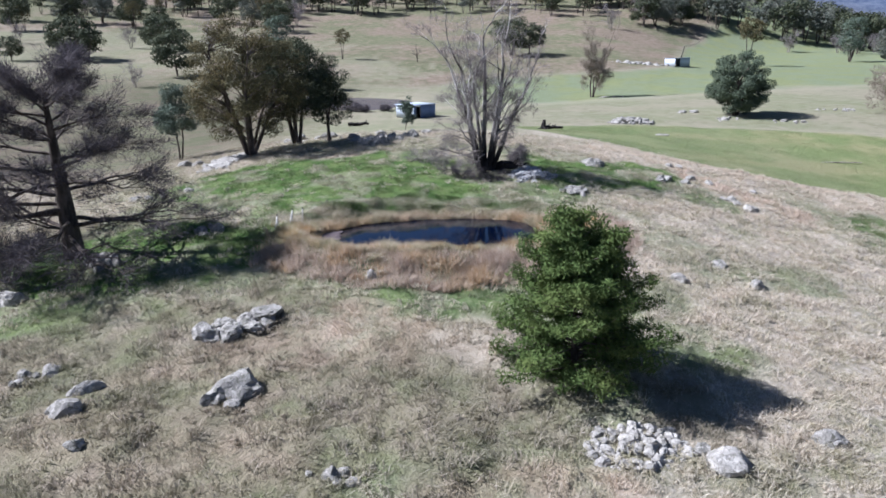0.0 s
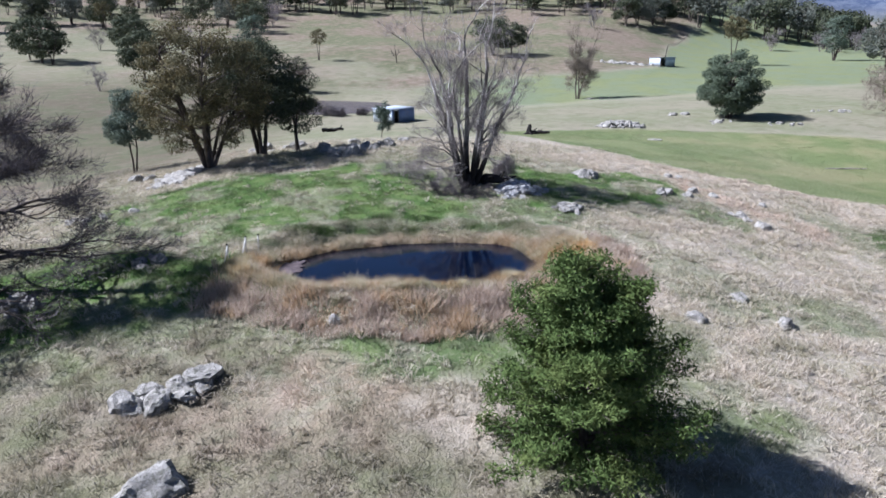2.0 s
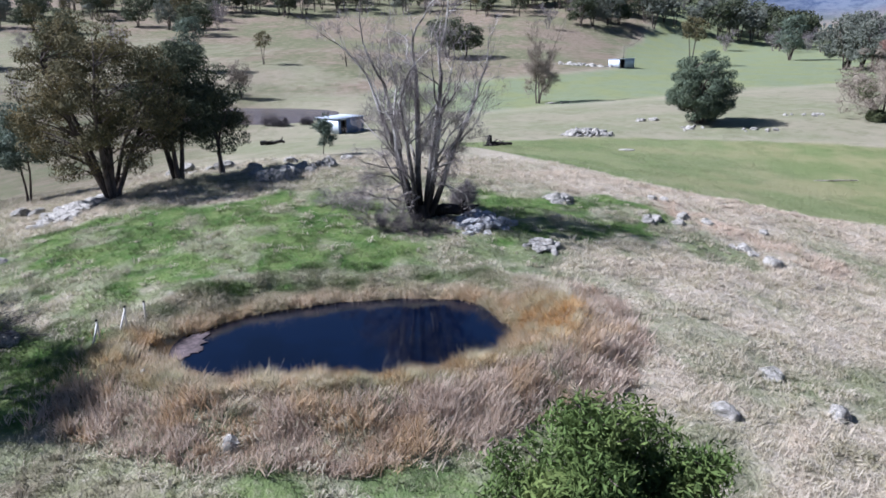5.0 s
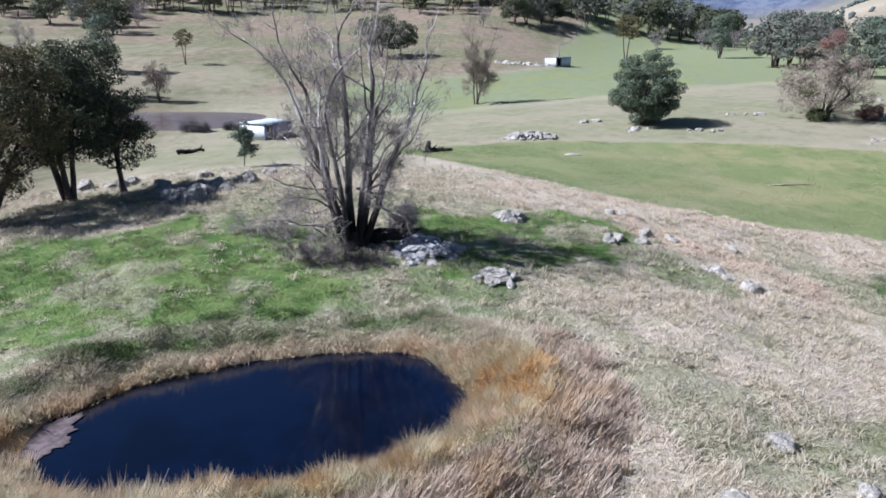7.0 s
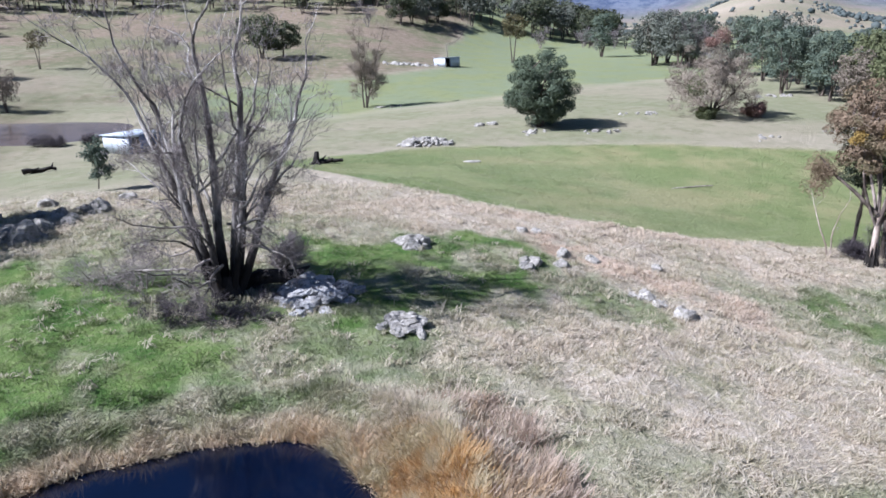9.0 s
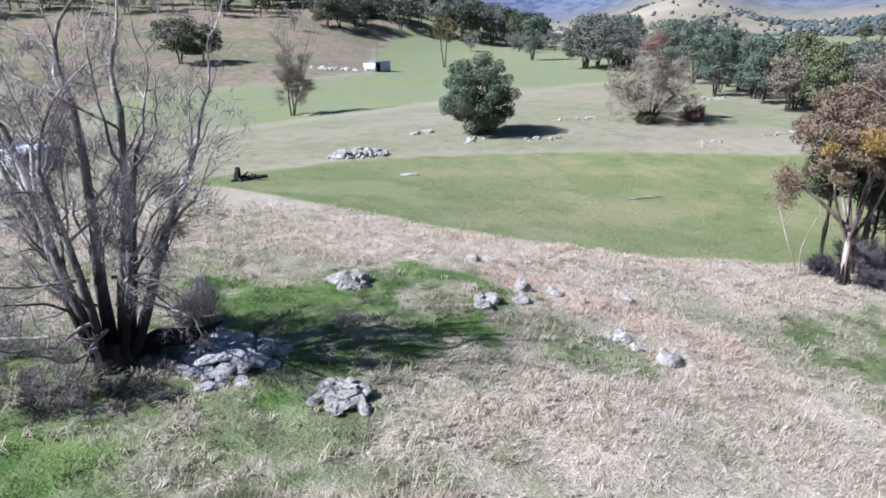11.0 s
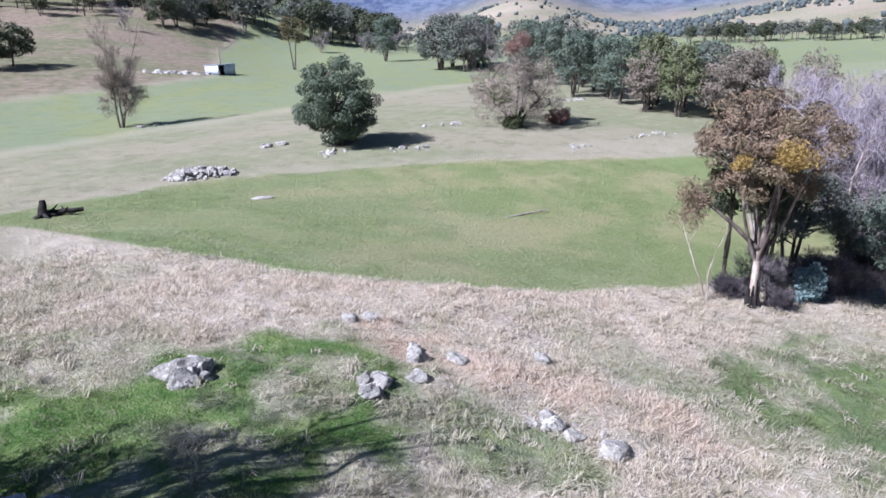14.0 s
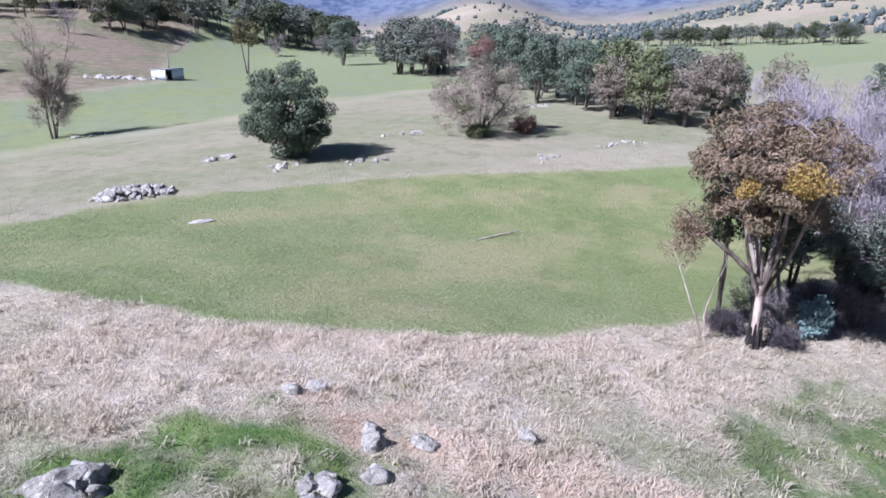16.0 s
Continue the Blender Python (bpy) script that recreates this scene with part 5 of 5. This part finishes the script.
boulder(-4.7, 37.5, 0.3, 0.25, 0.4, 122, "small pale stone on the dam bank", 0, M_ROCK_PALE)
boulder(-8.9, 41.6, 0.3, 0.25, 0.3, 123, "small pale stone at the bank's shoulder", 0, M_ROCK_PALE)
packed_outcrop(6.4, 60.9, 1.75, 1.9, 0.62, 124, "mound of fractured blue-grey granite beside the dead tree", 15, M_ROCK_BLUE, 0.6)
packed_outcrop(9.8, 57.1, 1.05, 1.1, 0.5, 125, "pale fractured granite outcrop flush with the grass", -20, M_ROCK_PALE, 0.3)
outcrop(13.1, 67.8, 0.7, 0.55, 5, 0.85, 126, "rounded lichened granite outcrop on green grass", 10, height=0.6)
outcrop(18.9, 64.1, 0.9, 0.6, 5, 0.42, 127, "upright lichened granite stones in dry grass", 60)
for x, y, s, k in [(20.9, 64.2, 0.42, 128), (21.8, 65.9, 0.45, 129), (22.3, 66.8, 0.34, 130), (23.4, 65.1, 0.46, 131)]:
    boulder(x, y, s, s * 0.8, s * 0.75, k, "lichened granite boulder in pinkish dry grass", k * 53 % 180)
outcrop(23.7, 58.8, 1.4, 0.7, 7, 0.45, 132, "row of pale boulders in dry grass", -40, M_ROCK_PALE)
boulder(24.2, 57.1, 0.6, 0.45, 0.45, 133, "pale rounded boulder in dry grass", 20, M_ROCK_PALE)
outcrop(-8.6, 73.6, 2.2, 1.4, 8, 0.85, 134, "large grey granite boulders on the knoll's crest", 10, height=0.8)
outcrop(-7.2, 79.5, 2.6, 1.0, 7, 0.6, 135, "granite boulders along the knoll's far edge", 20)
outcrop(-17.0, 82.0, 4.0, 1.2, 9, 0.65, 136, "granite boulders under the gum trees", -15)
packed_outcrop(-23.4, 69.6, 4.6, 1.5, 0.8, 137, "pale broken rock ledge below the gum", 82, M_ROCK_PALE, 0.25)
for x, y, a, k in [(-8.1, 72.3, 1.15, 301), (-9.7, 73.6, 0.8, 302), (-6.5, 75.3, 0.7, 303), (-7.6, 77.8, 0.75, 304), (-5.4, 79.0, 0.85, 305), (-9.6, 84.0, 0.7, 306), (-12.4, 80.5, 0.8, 307), (-15.5, 83.5, 0.8, 308), (-19.5, 84.5, 0.9, 309), (-4.0, 82.5, 0.6, 310), (-11.2, 76.2, 0.7, 311)]:
    boulder(x, y, a, a * 0.75, a * 0.75, k, "rounded grey granite boulder on the knoll's crest", k * 47 % 180)
boulder(-28.6, 71.2, 0.7, 0.5, 0.55, 138, "dark boulder on the dry slope", 10)
boulder(-26.8, 70.2, 0.7, 0.4, 0.5, 139, "dark leaning boulder on the dry slope", 50)
outcrop(-25.0, 57.0, 2.2, 0.9, 8, 0.5, 140, "weathered boulders on the knoll's shoulder", 30)
outcrop(27.3, 115.6, 3.6, 2.0, 60, 0.6, 141, "old brownish rubble heap in the far pasture", 0, M_ROCK, 3.4)
boulder(29.0, 102.6, 0.9, 0.45, 0.18, 142, "flat white stone lying in the field", 0, M_ROCK_PALE)
for k, (x, y, rx, n, s) in enumerate([(40.5, 127.5, 2.5, 6, 0.7), (43.0, 118.5, 2.6, 6, 0.6), (53.0, 116.0, 3.0, 8, 0.7), (33.0, 161.5, 3.2, 10, 0.6), (66, 127, 4, 12, 0.6), (104, 141, 5, 14, 0.8), (88, 108, 6, 16, 0.5), (72, 107, 3, 7, 0.45)]):
    outcrop(x, y, rx, 1.5, n, s * 0.75, 150 + k, "scattered grey granite boulders in the far pasture", 0, M_ROCK)

# ---- logs and stumps ----
fallen_log(4.2, 62.1, 3.6, 0.5, -6, 201, "charred log lying beside the dead tree", M_CHAR)
fallen_log(47.3, 88.3, 5.0, 0.1, 8, 202, "bleached fallen branch lying on the field", M_LOG, stubs=1)
fallen_log(-17.3, 117.0, 3.4, 0.32, 28, 203, "dark fallen log on the green flat", M_CHAR)
fallen_log(13.2, 103.8, 3.2, 0.3, -10, 204, "charred log pile at the field's corner", M_CHAR)


def burnt_stump(x, y, h, r, seed, label):
    rng = np.random.default_rng(seed)
    wood = Wood()
    pts, _ = limb(rng, (0, 0, -0.2), (0.05, 0, 1), h + 0.2, 0.1, 0.02, 5)
    wood.tube(pts, r, r * 0.5, 9)
    for i in range(5):
        w = i * 1.3
        q, _ = limb(rng, (0, 0, 0.25), (math.cos(w), math.sin(w), -0.25), r * 2.2, 0.1, -0.05, 3)
        wood.tube(q, r * 0.5, r * 0.15, 6)
    ob = new("tree_stump", wood.mesh("tree_stump", M_CHAR))
    ob.matrix_basis = pose(x, y, at(x, y))
    tagged(ob, label, "stump")


burnt_stump(11.9, 103.6, 1.3, 0.45, 205, "charred black stump at the field's corner")
bare_tree("dead_tree", -14.7, 223.7, 5.5, 206, "short dead tree stump on the slope", M_BARK, M_TWIG_DARK, kids=(4, 2), per_tip=3, length=0.5, width=0.03, radius=0.3)
bare_tree("bare_shrub", 5.5, 64.2, 2.0, 207, "small grey leafless shrub beside the dead tree", M_BARK_GREY, M_TWIG, stems=6, lean=20, kids=(5, 4), per_tip=14, length=0.35, width=0.01, radius=0.03)
for x, y, h, s in [(-1.2, 62.6, 1.8, 208), (-3.2, 64.0, 1.6, 210)]:
    bare_tree("bare_shrub", x, y, h, s, "low tangle of grey dead branches under the dead tree", M_BARK_GREY, M_TWIG, stems=7, lean=58, kids=(3, 3), per_tip=8, length=0.5, width=0.006, radius=0.04)
for x, y, h, s in [(3.4, 60.3, 0.8, 218), (1.4, 60.2, 0.9, 220), (4.4, 61.4, 0.6, 221), (0.2, 59.4, 0.9, 222), (2.2, 59.0, 0.8, 223), (-1.0, 60.6, 0.9, 224), (3.8, 58.9, 0.6, 225)]:
    bare_tree("bare_shrub", x, y, h, s, "low blackened brush and litter round the dead tree", M_CHAR, M_TWIG_DARK, stems=7, lean=66, kids=(3, 3), per_tip=6, length=0.4, width=0.010, radius=0.04, group="brush under the dead tree")
for x, y, h, s in [(-21.0, 136.6, 1.9, 211), (-18.8, 136.0, 1.5, 212), (-15.0, 137.0, 1.4, 213)]:
    bare_tree("bare_shrub", x, y, h, s, "dark leafless brush at the lower dam's edge", M_BARK, M_TWIG_DARK, stems=8, lean=40, kids=(4, 3), per_tip=6, length=0.6, width=0.012, radius=0.05)


# ---- sheds ----
def sheet_iron(name, parent, a, b, h0, h1, material, label="", wave=0.02, pitch=0.15):
    """An upright sheet of ribbed iron from a to b (plan), h0 high at a and h1 at b."""
    a, b = Vector((*a, 0)), Vector((*b, 0))
    run = (b - a).length
    n = max(2, int(run / pitch) * 2)
    side = (b - a).normalized().cross(Vector((0, 0, 1)))
    v, f = [], []
    for i in range(n + 1):
        k = i / n
        p = a + (b - a) * k + side * (wave if i % 2 else -wave)
        v += [tuple(p), tuple(p + Vector((0, 0, h0 + (h1 - h0) * k)))]
    for i in range(n):
        f.append((2 * i, 2 * i + 2, 2 * i + 3, 2 * i + 1))
    ob = part(name, mesh_from(name, v, f, material), parent, label)
    m = ob.modifiers.new("thickness", "SOLIDIFY")
    m.thickness = 0.012
    return ob


def roof_sheet(parent, corners, material, label=""):
    """A sloping sheet of ribbed iron over four corners, ribs running down the slope."""
    p = [Vector(c) for c in corners]
    n = max(4, int((p[1] - p[0]).length / 0.15) * 2)
    up = (p[1] - p[0]).cross(p[3] - p[0]).normalized() * 0.02
    v, f = [], []
    for i in range(n + 1):
        k = i / n
        for q in (p[0].lerp(p[1], k), p[3].lerp(p[2], k)):
            v.append(tuple(q + up * (1 if i % 2 else -1)))
    for i in range(n):
        f.append((2 * i, 2 * i + 2, 2 * i + 3, 2 * i + 1))
    ob = part("roof", mesh_from("roof", v, f, material), parent, label)
    ob.modifiers.new("thickness", "SOLIDIFY").thickness = 0.015
    return ob


def box_mesh(name, lo, hi, material):
    bm = bmesh.new()
    bmesh.ops.create_cube(bm, size=1)
    for v in bm.verts:
        v.co = Vector([lo[i] + (hi[i] - lo[i]) * (v.co[i] + 0.5) for i in range(3)])
    me = bpy.data.meshes.new(name)
    bm.to_mesh(me)
    bm.free()
    me.materials.append(material)
    return me


def shed(x, y, turn, length, depth, h_front, h_back, label, open_from, open_to, front=None):
    """A ribbed-iron shed with a lean-to roof; one long side has an open bay."""
    ob = thing("shed", x, y, at(x, y) - 0.05, label, "shed", turn=turn)
    sheet_iron("wall", ob, (0, 0), (0, depth), h_front, h_back, M_IRON)
    sheet_iron("wall", ob, (length, depth), (length, 0), h_back, h_front, M_IRON)
    sheet_iron("wall", ob, (0, depth), (length, depth), h_back, h_back, M_IRON)
    if open_from > 0:
        sheet_iron("wall", ob, (0, 0), (open_from, 0), h_front, h_front, front or M_IRON)
    if open_to < length:
        sheet_iron("wall", ob, (open_to, 0), (length, 0), h_front, h_front, front or M_IRON)
    if open_to > open_from:
        part("lintel", box_mesh("lintel", (open_from, -0.06, h_front - 0.25), (open_to, 0.06, h_front - 0.03), M_IRON), ob)
    for px, py, h in [(0.1, 0.1, h_front), (length - 0.1, 0.1, h_front), (0.1, depth - 0.1, h_back), (length - 0.1, depth - 0.1, h_back), (max(open_from, 0.2), 0.1, h_front), (min(open_to, length - 0.2), 0.1, h_front)]:
        part("post", box_mesh("post", (px - 0.06, py - 0.06, 0), (px + 0.06, py + 0.06, h - 0.06), M_TIMBER), ob)
    part("floor_slab", box_mesh("floor_slab", (0.03, 0.03, -0.3), (length - 0.03, depth - 0.03, 0.06), M_TIMBER), ob)
    roof_sheet(ob, [(-0.25, -0.3, h_front + 0.03), (length + 0.25, -0.3, h_front + 0.03), (length + 0.25, depth + 0.3, h_back + 0.03), (-0.25, depth + 0.3, h_back + 0.03)], M_IRON_ROOF)
    return ob


# its front faces away from the sun; that blue shade is painted on
shed(-8.6, 124.6, 45, 5.1, 4.8, 2.35, 2.2, "small galvanised iron shed, front wall coloured with blue shade", 0.5, 1.6, M_IRON_SHADED)
shed(66.2, 230.8, 28, 6.2, 4.6, 2.8, 2.5, "open-fronted iron shed in the green paddock", 0.2, 2.2)
outcrop(56, 234, 9, 3.0, 40, 0.7, 170, "pale litter of stones and timber beside the shed", -10, M_ROCK_PALE, 0.5)


# ---- far fence ----
def fence(points, label):
    ob = thing("fence", *points[0], at(*points[0]), label, "fence")
    x0, y0, z0 = points[0][0], points[0][1], at(*points[0])
    post = box_mesh("post", (-0.09, -0.09, -0.3), (0.09, 0.09, 1.3), M_TIMBER)
    tops = []
    for (ax, ay), (bx, by) in zip(points, points[1:]):
        n = max(1, int(math.hypot(bx - ax, by - ay) / 6))
        for i in range(n):
            x, y = ax + (bx - ax) * i / n, ay + (by - ay) * i / n
            p = part("post", post, ob)
            p.location = (x - x0, y - y0, at(x, y) - z0)
            tops.append((x - x0, y - y0, at(x, y) - z0))
    for h in (0.4, 0.75, 1.1):
        w = Wood()
        w.tube(np.array(tops) + (0, 0.1, h), 0.012, 0.012, 3)
        part("wire", w.mesh("wire", M_TIMBER), ob)


fence([(66, 229), (80, 272), (100, 337), (150, 445)], "old post and wire fence along the paddock")


# ---- standing grass on the knoll, as single blades ----
def grass(name, count, seed, box, reach, blades, label, rim=99.0, edge=0.05):
    rng = np.random.default_rng(seed)
    x, y = rng.uniform(box[0], box[1], count), rng.uniform(box[2], box[3], count)
    dp = pond(x, y)
    near, far = zones(x, y)
    clump = fuzz(x, y, 1.1, 51) * 0.6 + fuzz(x, y, 0.45, 52) * 0.4
    chance = 0.12 + 1.35 * clump
    chance *= np.where(far[:, 3] > 0.25, 0.8, 1) * smooth(10, 18, y) * smooth(-48, -36, x) * smooth(58, 46, x) * smooth(90, 80, y)
    on_mat = ((x + 9.0) * 0.94 - (y - 45.9) * 0.34) ** 2 / 0.9 + ((x + 9.0) * 0.34 + (y - 45.9) * 0.94) ** 2 / 3.2 < 1
    keep = (dp > edge) & ~on_mat & (dp < rim) & (near[:, 1] < 0.35) & (rng.uniform(0, 1, count) < chance) & (y < reach)
    x, y, near, far, dp, clump = x[keep], y[keep], near[keep], far[keep], dp[keep], clump[keep]
    n = len(x)
    z = land(x, y)
    bank = smooth(6.5, 3.5, dp) * smooth(0.2, 0.8, dp) * smooth(52, 46, y)
    h = (0.06 + 0.55 * clump ** 2) * (1 - 0.5 * near[:, 0]) + 0.16 * bank + 0.1 * near[:, 3] + (0.22 * smooth(0.9, 0.1, dp) if edge < 0 else 0.0)
    h *= rng.uniform(0.6, 1.3, n)
    w = 0.010 + 0.016 * rng.uniform(0, 1, n)
    ang = rng.uniform(0, 2 * math.pi, (n, blades))
    sway = 2 * math.pi * fuzz(x, y, 1.3, 53)[:, None]
    lean = (0.12 + h[:, None]) * rng.uniform(0.5, 1.3, (n, blades))
    bx, by = x[:, None] + rng.normal(0, 0.10, (n, blades)), y[:, None] + rng.normal(0, 0.10, (n, blades))
    tx, ty = bx + lean * (np.cos(ang) * 0.75 + 0.35 * np.cos(sway)), by + lean * (np.sin(ang) * 0.75 + 0.35 * np.sin(sway))
    hz = h[:, None] * rng.uniform(0.6, 1.1, (n, blades))
    sx, sy = -np.sin(ang + 0.6) * w[:, None], np.cos(ang + 0.6) * w[:, None]
    zb = np.repeat(z[:, None], blades, 1)
    v = np.stack([np.stack([bx - sx, by - sy, zb - 0.05], -1), np.stack([bx + sx, by + sy, zb - 0.05], -1), np.stack([tx, ty, zb + hz], -1)], 2).reshape(-1, 3)
    me = mesh_from(name, v, np.arange(len(v)).reshape(-1, 3), M_GRASS)
    for layer_name, values in (("zone", near), ("zone_far", far)):
        layer = me.attributes.new(layer_name, "FLOAT_COLOR", "POINT")
        layer.data.foreach_set("color", np.repeat(np.clip(values, 0, 1), blades * 3, axis=0).astype(np.float32).ravel())
    return tagged(new(name, me), label, "grass", kind="stuff")


grass("grass", 190000, 61, (-48, 58, 10, 90), 90, 8, "dry straw-coloured tussock grass with green patches on the knoll")
grass("fringe_grass", 60000, 67, (-11.5, 10.5, 38, 56), 86, 8, "tan grass fringing the dam's waterline", 2.4, -0.12)


def tussocks(count, seed, label):
    """Larger straw-coloured tussocks, their long blades bent over by the wind."""
    rng = np.random.default_rng(seed)
    x, y = rng.uniform(-40, 58, count), rng.uniform(14, 88, count)
    near, far = zones(x, y)
    chance = smooth(0.35, 0.7, fuzz(x, y, 3.0, 71) * 0.6 + fuzz(x, y, 1.2, 72) * 0.4) * (1 - 0.85 * near[:, 0]) + 0.05
    keep = (pond(x, y) > 2.6) & (near[:, 1] < 0.3) & (rng.uniform(0, 1, count) < chance)
    x, y, near, far = x[keep], y[keep], near[keep], far[keep]
    near[:, 0] *= 0.3
    n, blades = len(x), 13
    size = rng.uniform(0.55, 1.15, n)[:, None]
    sway = 2 * math.pi * fuzz(x, y, 2.2, 73)[:, None] + rng.normal(0, 0.7, (n, 1))
    ang = sway + rng.normal(0, 1.15, (n, blades))
    reach, hz = size * rng.uniform(0.3, 0.7, (n, blades)), size * rng.uniform(0.12, 0.30, (n, blades))
    bx, by = x[:, None] + rng.normal(0, 0.13, (n, blades)) * size, y[:, None] + rng.normal(0, 0.13, (n, blades)) * size
    zb = np.repeat(land(x, y)[:, None], blades, 1)
    w = rng.uniform(0.011, 0.021, (n, blades))
    c, s = np.cos(ang), np.sin(ang)
    sx, sy = -s * w, c * w
    mx, my, mz = bx + c * reach * 0.45, by + s * reach * 0.45, zb + hz
    v = np.stack([np.stack([bx - sx, by - sy, zb - 0.05], -1), np.stack([bx + sx, by + sy, zb - 0.05], -1), np.stack([mx + sx, my + sy, mz], -1), np.stack([mx - sx, my - sy, mz], -1),
                  np.stack([mx - sx, my - sy, mz], -1), np.stack([mx + sx, my + sy, mz], -1), np.stack([bx + c * reach + sx * 0.2, by + s * reach + sy * 0.2, zb + hz * 0.7], -1), np.stack([bx + c * reach - sx * 0.2, by + s * reach - sy * 0.2, zb + hz * 0.7], -1)], 2).reshape(-1, 3)
    me = mesh_from("tussock_grass", v, np.arange(len(v)).reshape(-1, 4), M_TUSSOCK)
    for layer_name, values in (("zone", near), ("zone_far", far)):
        layer = me.attributes.new(layer_name, "FLOAT_COLOR", "POINT")
        layer.data.foreach_set("color", np.repeat(np.clip(values, 0, 1), blades * 8, axis=0).astype(np.float32).ravel())
    tagged(new("tussock_grass", me), label, "grass", kind="stuff")


tussocks(30000, 70, "pale straw tussocks bent over on the knoll")


def weeds(count, seed, label):
    """Tall dead stalks on the outer face of the dam bank."""
    rng = np.random.default_rng(seed)
    x, y = rng.uniform(-12.5, 12.5, count), rng.uniform(36, 51, count)
    dp = pond(x, y)
    side = np.maximum(smooth(47, 43, y - 0.35 * np.clip(-6 - x, 0, 9)) * (0.3 + 0.7 * smooth(-11.5, -6, x)), smooth(8.6, 10.2, x + (y - 46) * 0.2))
    keep = (dp > 2.2) & (dp < 6.4) & (rng.uniform(0, 1, count) < side * smooth(2.2, 3.4, dp) * smooth(6.4, 5.0, dp) * (0.1 + 1.1 * fuzz(x, y, 1.6, 62) * (0.4 + 0.8 * fuzz(x, y, 5.0, 74))))
    x, y = x[keep], y[keep]
    n, blades = len(x), 10
    z = land(x, y)
    h = rng.uniform(0.5, 1.0, n) * (0.25 + 1.0 * fuzz(x, y, 1.3, 62))
    ang = rng.uniform(0, 2 * math.pi, (n, blades))
    lean = h[:, None] * rng.uniform(0.1, 0.95, (n, blades))
    bx, by = x[:, None] + rng.normal(0, 0.12, (n, blades)), y[:, None] + rng.normal(0, 0.12, (n, blades))
    zb = np.repeat(z[:, None], blades, 1)
    hz = h[:, None] * rng.uniform(0.5, 1.1, (n, blades))
    w = 0.024
    sx, sy = -np.sin(ang + 0.7) * w, np.cos(ang + 0.7) * w
    v = np.stack([np.stack([bx - sx, by - sy, zb - 0.05], -1), np.stack([bx + sx, by + sy, zb - 0.05], -1),
                  np.stack([bx + lean * np.cos(ang), by + lean * np.sin(ang), zb + hz], -1)], 2).reshape(-1, 3)
    tagged(new("dead_weeds", mesh_from("dead_weeds", v, np.arange(len(v)).reshape(-1, 3), M_WEEDS)), label, "weeds", kind="stuff")


weeds(27000, 63, "tall dead brown weeds on the dam bank")


def crop_tufts(count, seed, label):
    """Short green growth on the near part of the field."""
    rng = np.random.default_rng(seed)
    x, y = rng.uniform(8, 75, count), rng.uniform(66, 113, count)
    near, far = zones(x, y)
    keep = (near[:, 1] > 0.5) & (rng.uniform(0, 1, count) < 0.2 + 1.2 * fuzz(x, y, 1.6, 64) * fuzz(x, y, 0.6, 65))
    x, y, near, far = x[keep], y[keep], near[keep], far[keep]
    n, blades = len(x), 4
    zb = np.repeat(land(x, y)[:, None], blades, 1)
    ang = rng.uniform(0, 2 * math.pi, (n, blades))
    lean, hz = rng.uniform(0.08, 0.2, (n, blades)), rng.uniform(0.015, 0.06, (n, blades))
    bx, by = x[:, None] + rng.normal(0, 0.1, (n, blades)), y[:, None] + rng.normal(0, 0.1, (n, blades))
    sx, sy = -np.sin(ang + 0.6) * 0.04, np.cos(ang + 0.6) * 0.04
    v = np.stack([np.stack([bx - sx, by - sy, zb - 0.03], -1), np.stack([bx + sx, by + sy, zb - 0.03], -1),
                  np.stack([bx + lean * np.cos(ang), by + lean * np.sin(ang), zb + hz], -1)], 2).reshape(-1, 3)
    me = mesh_from("crop", v, np.arange(len(v)).reshape(-1, 3), M_GRASS)
    for layer_name, values in (("zone", near), ("zone_far", far)):
        layer = me.attributes.new(layer_name, "FLOAT_COLOR", "POINT")
        layer.data.foreach_set("color", np.repeat(np.clip(values, 0, 1), blades * 3, axis=0).astype(np.float32).ravel())
    tagged(new("crop", me), label, "crop", kind="stuff")


crop_tufts(90000, 66, "short green growth on the sown field")
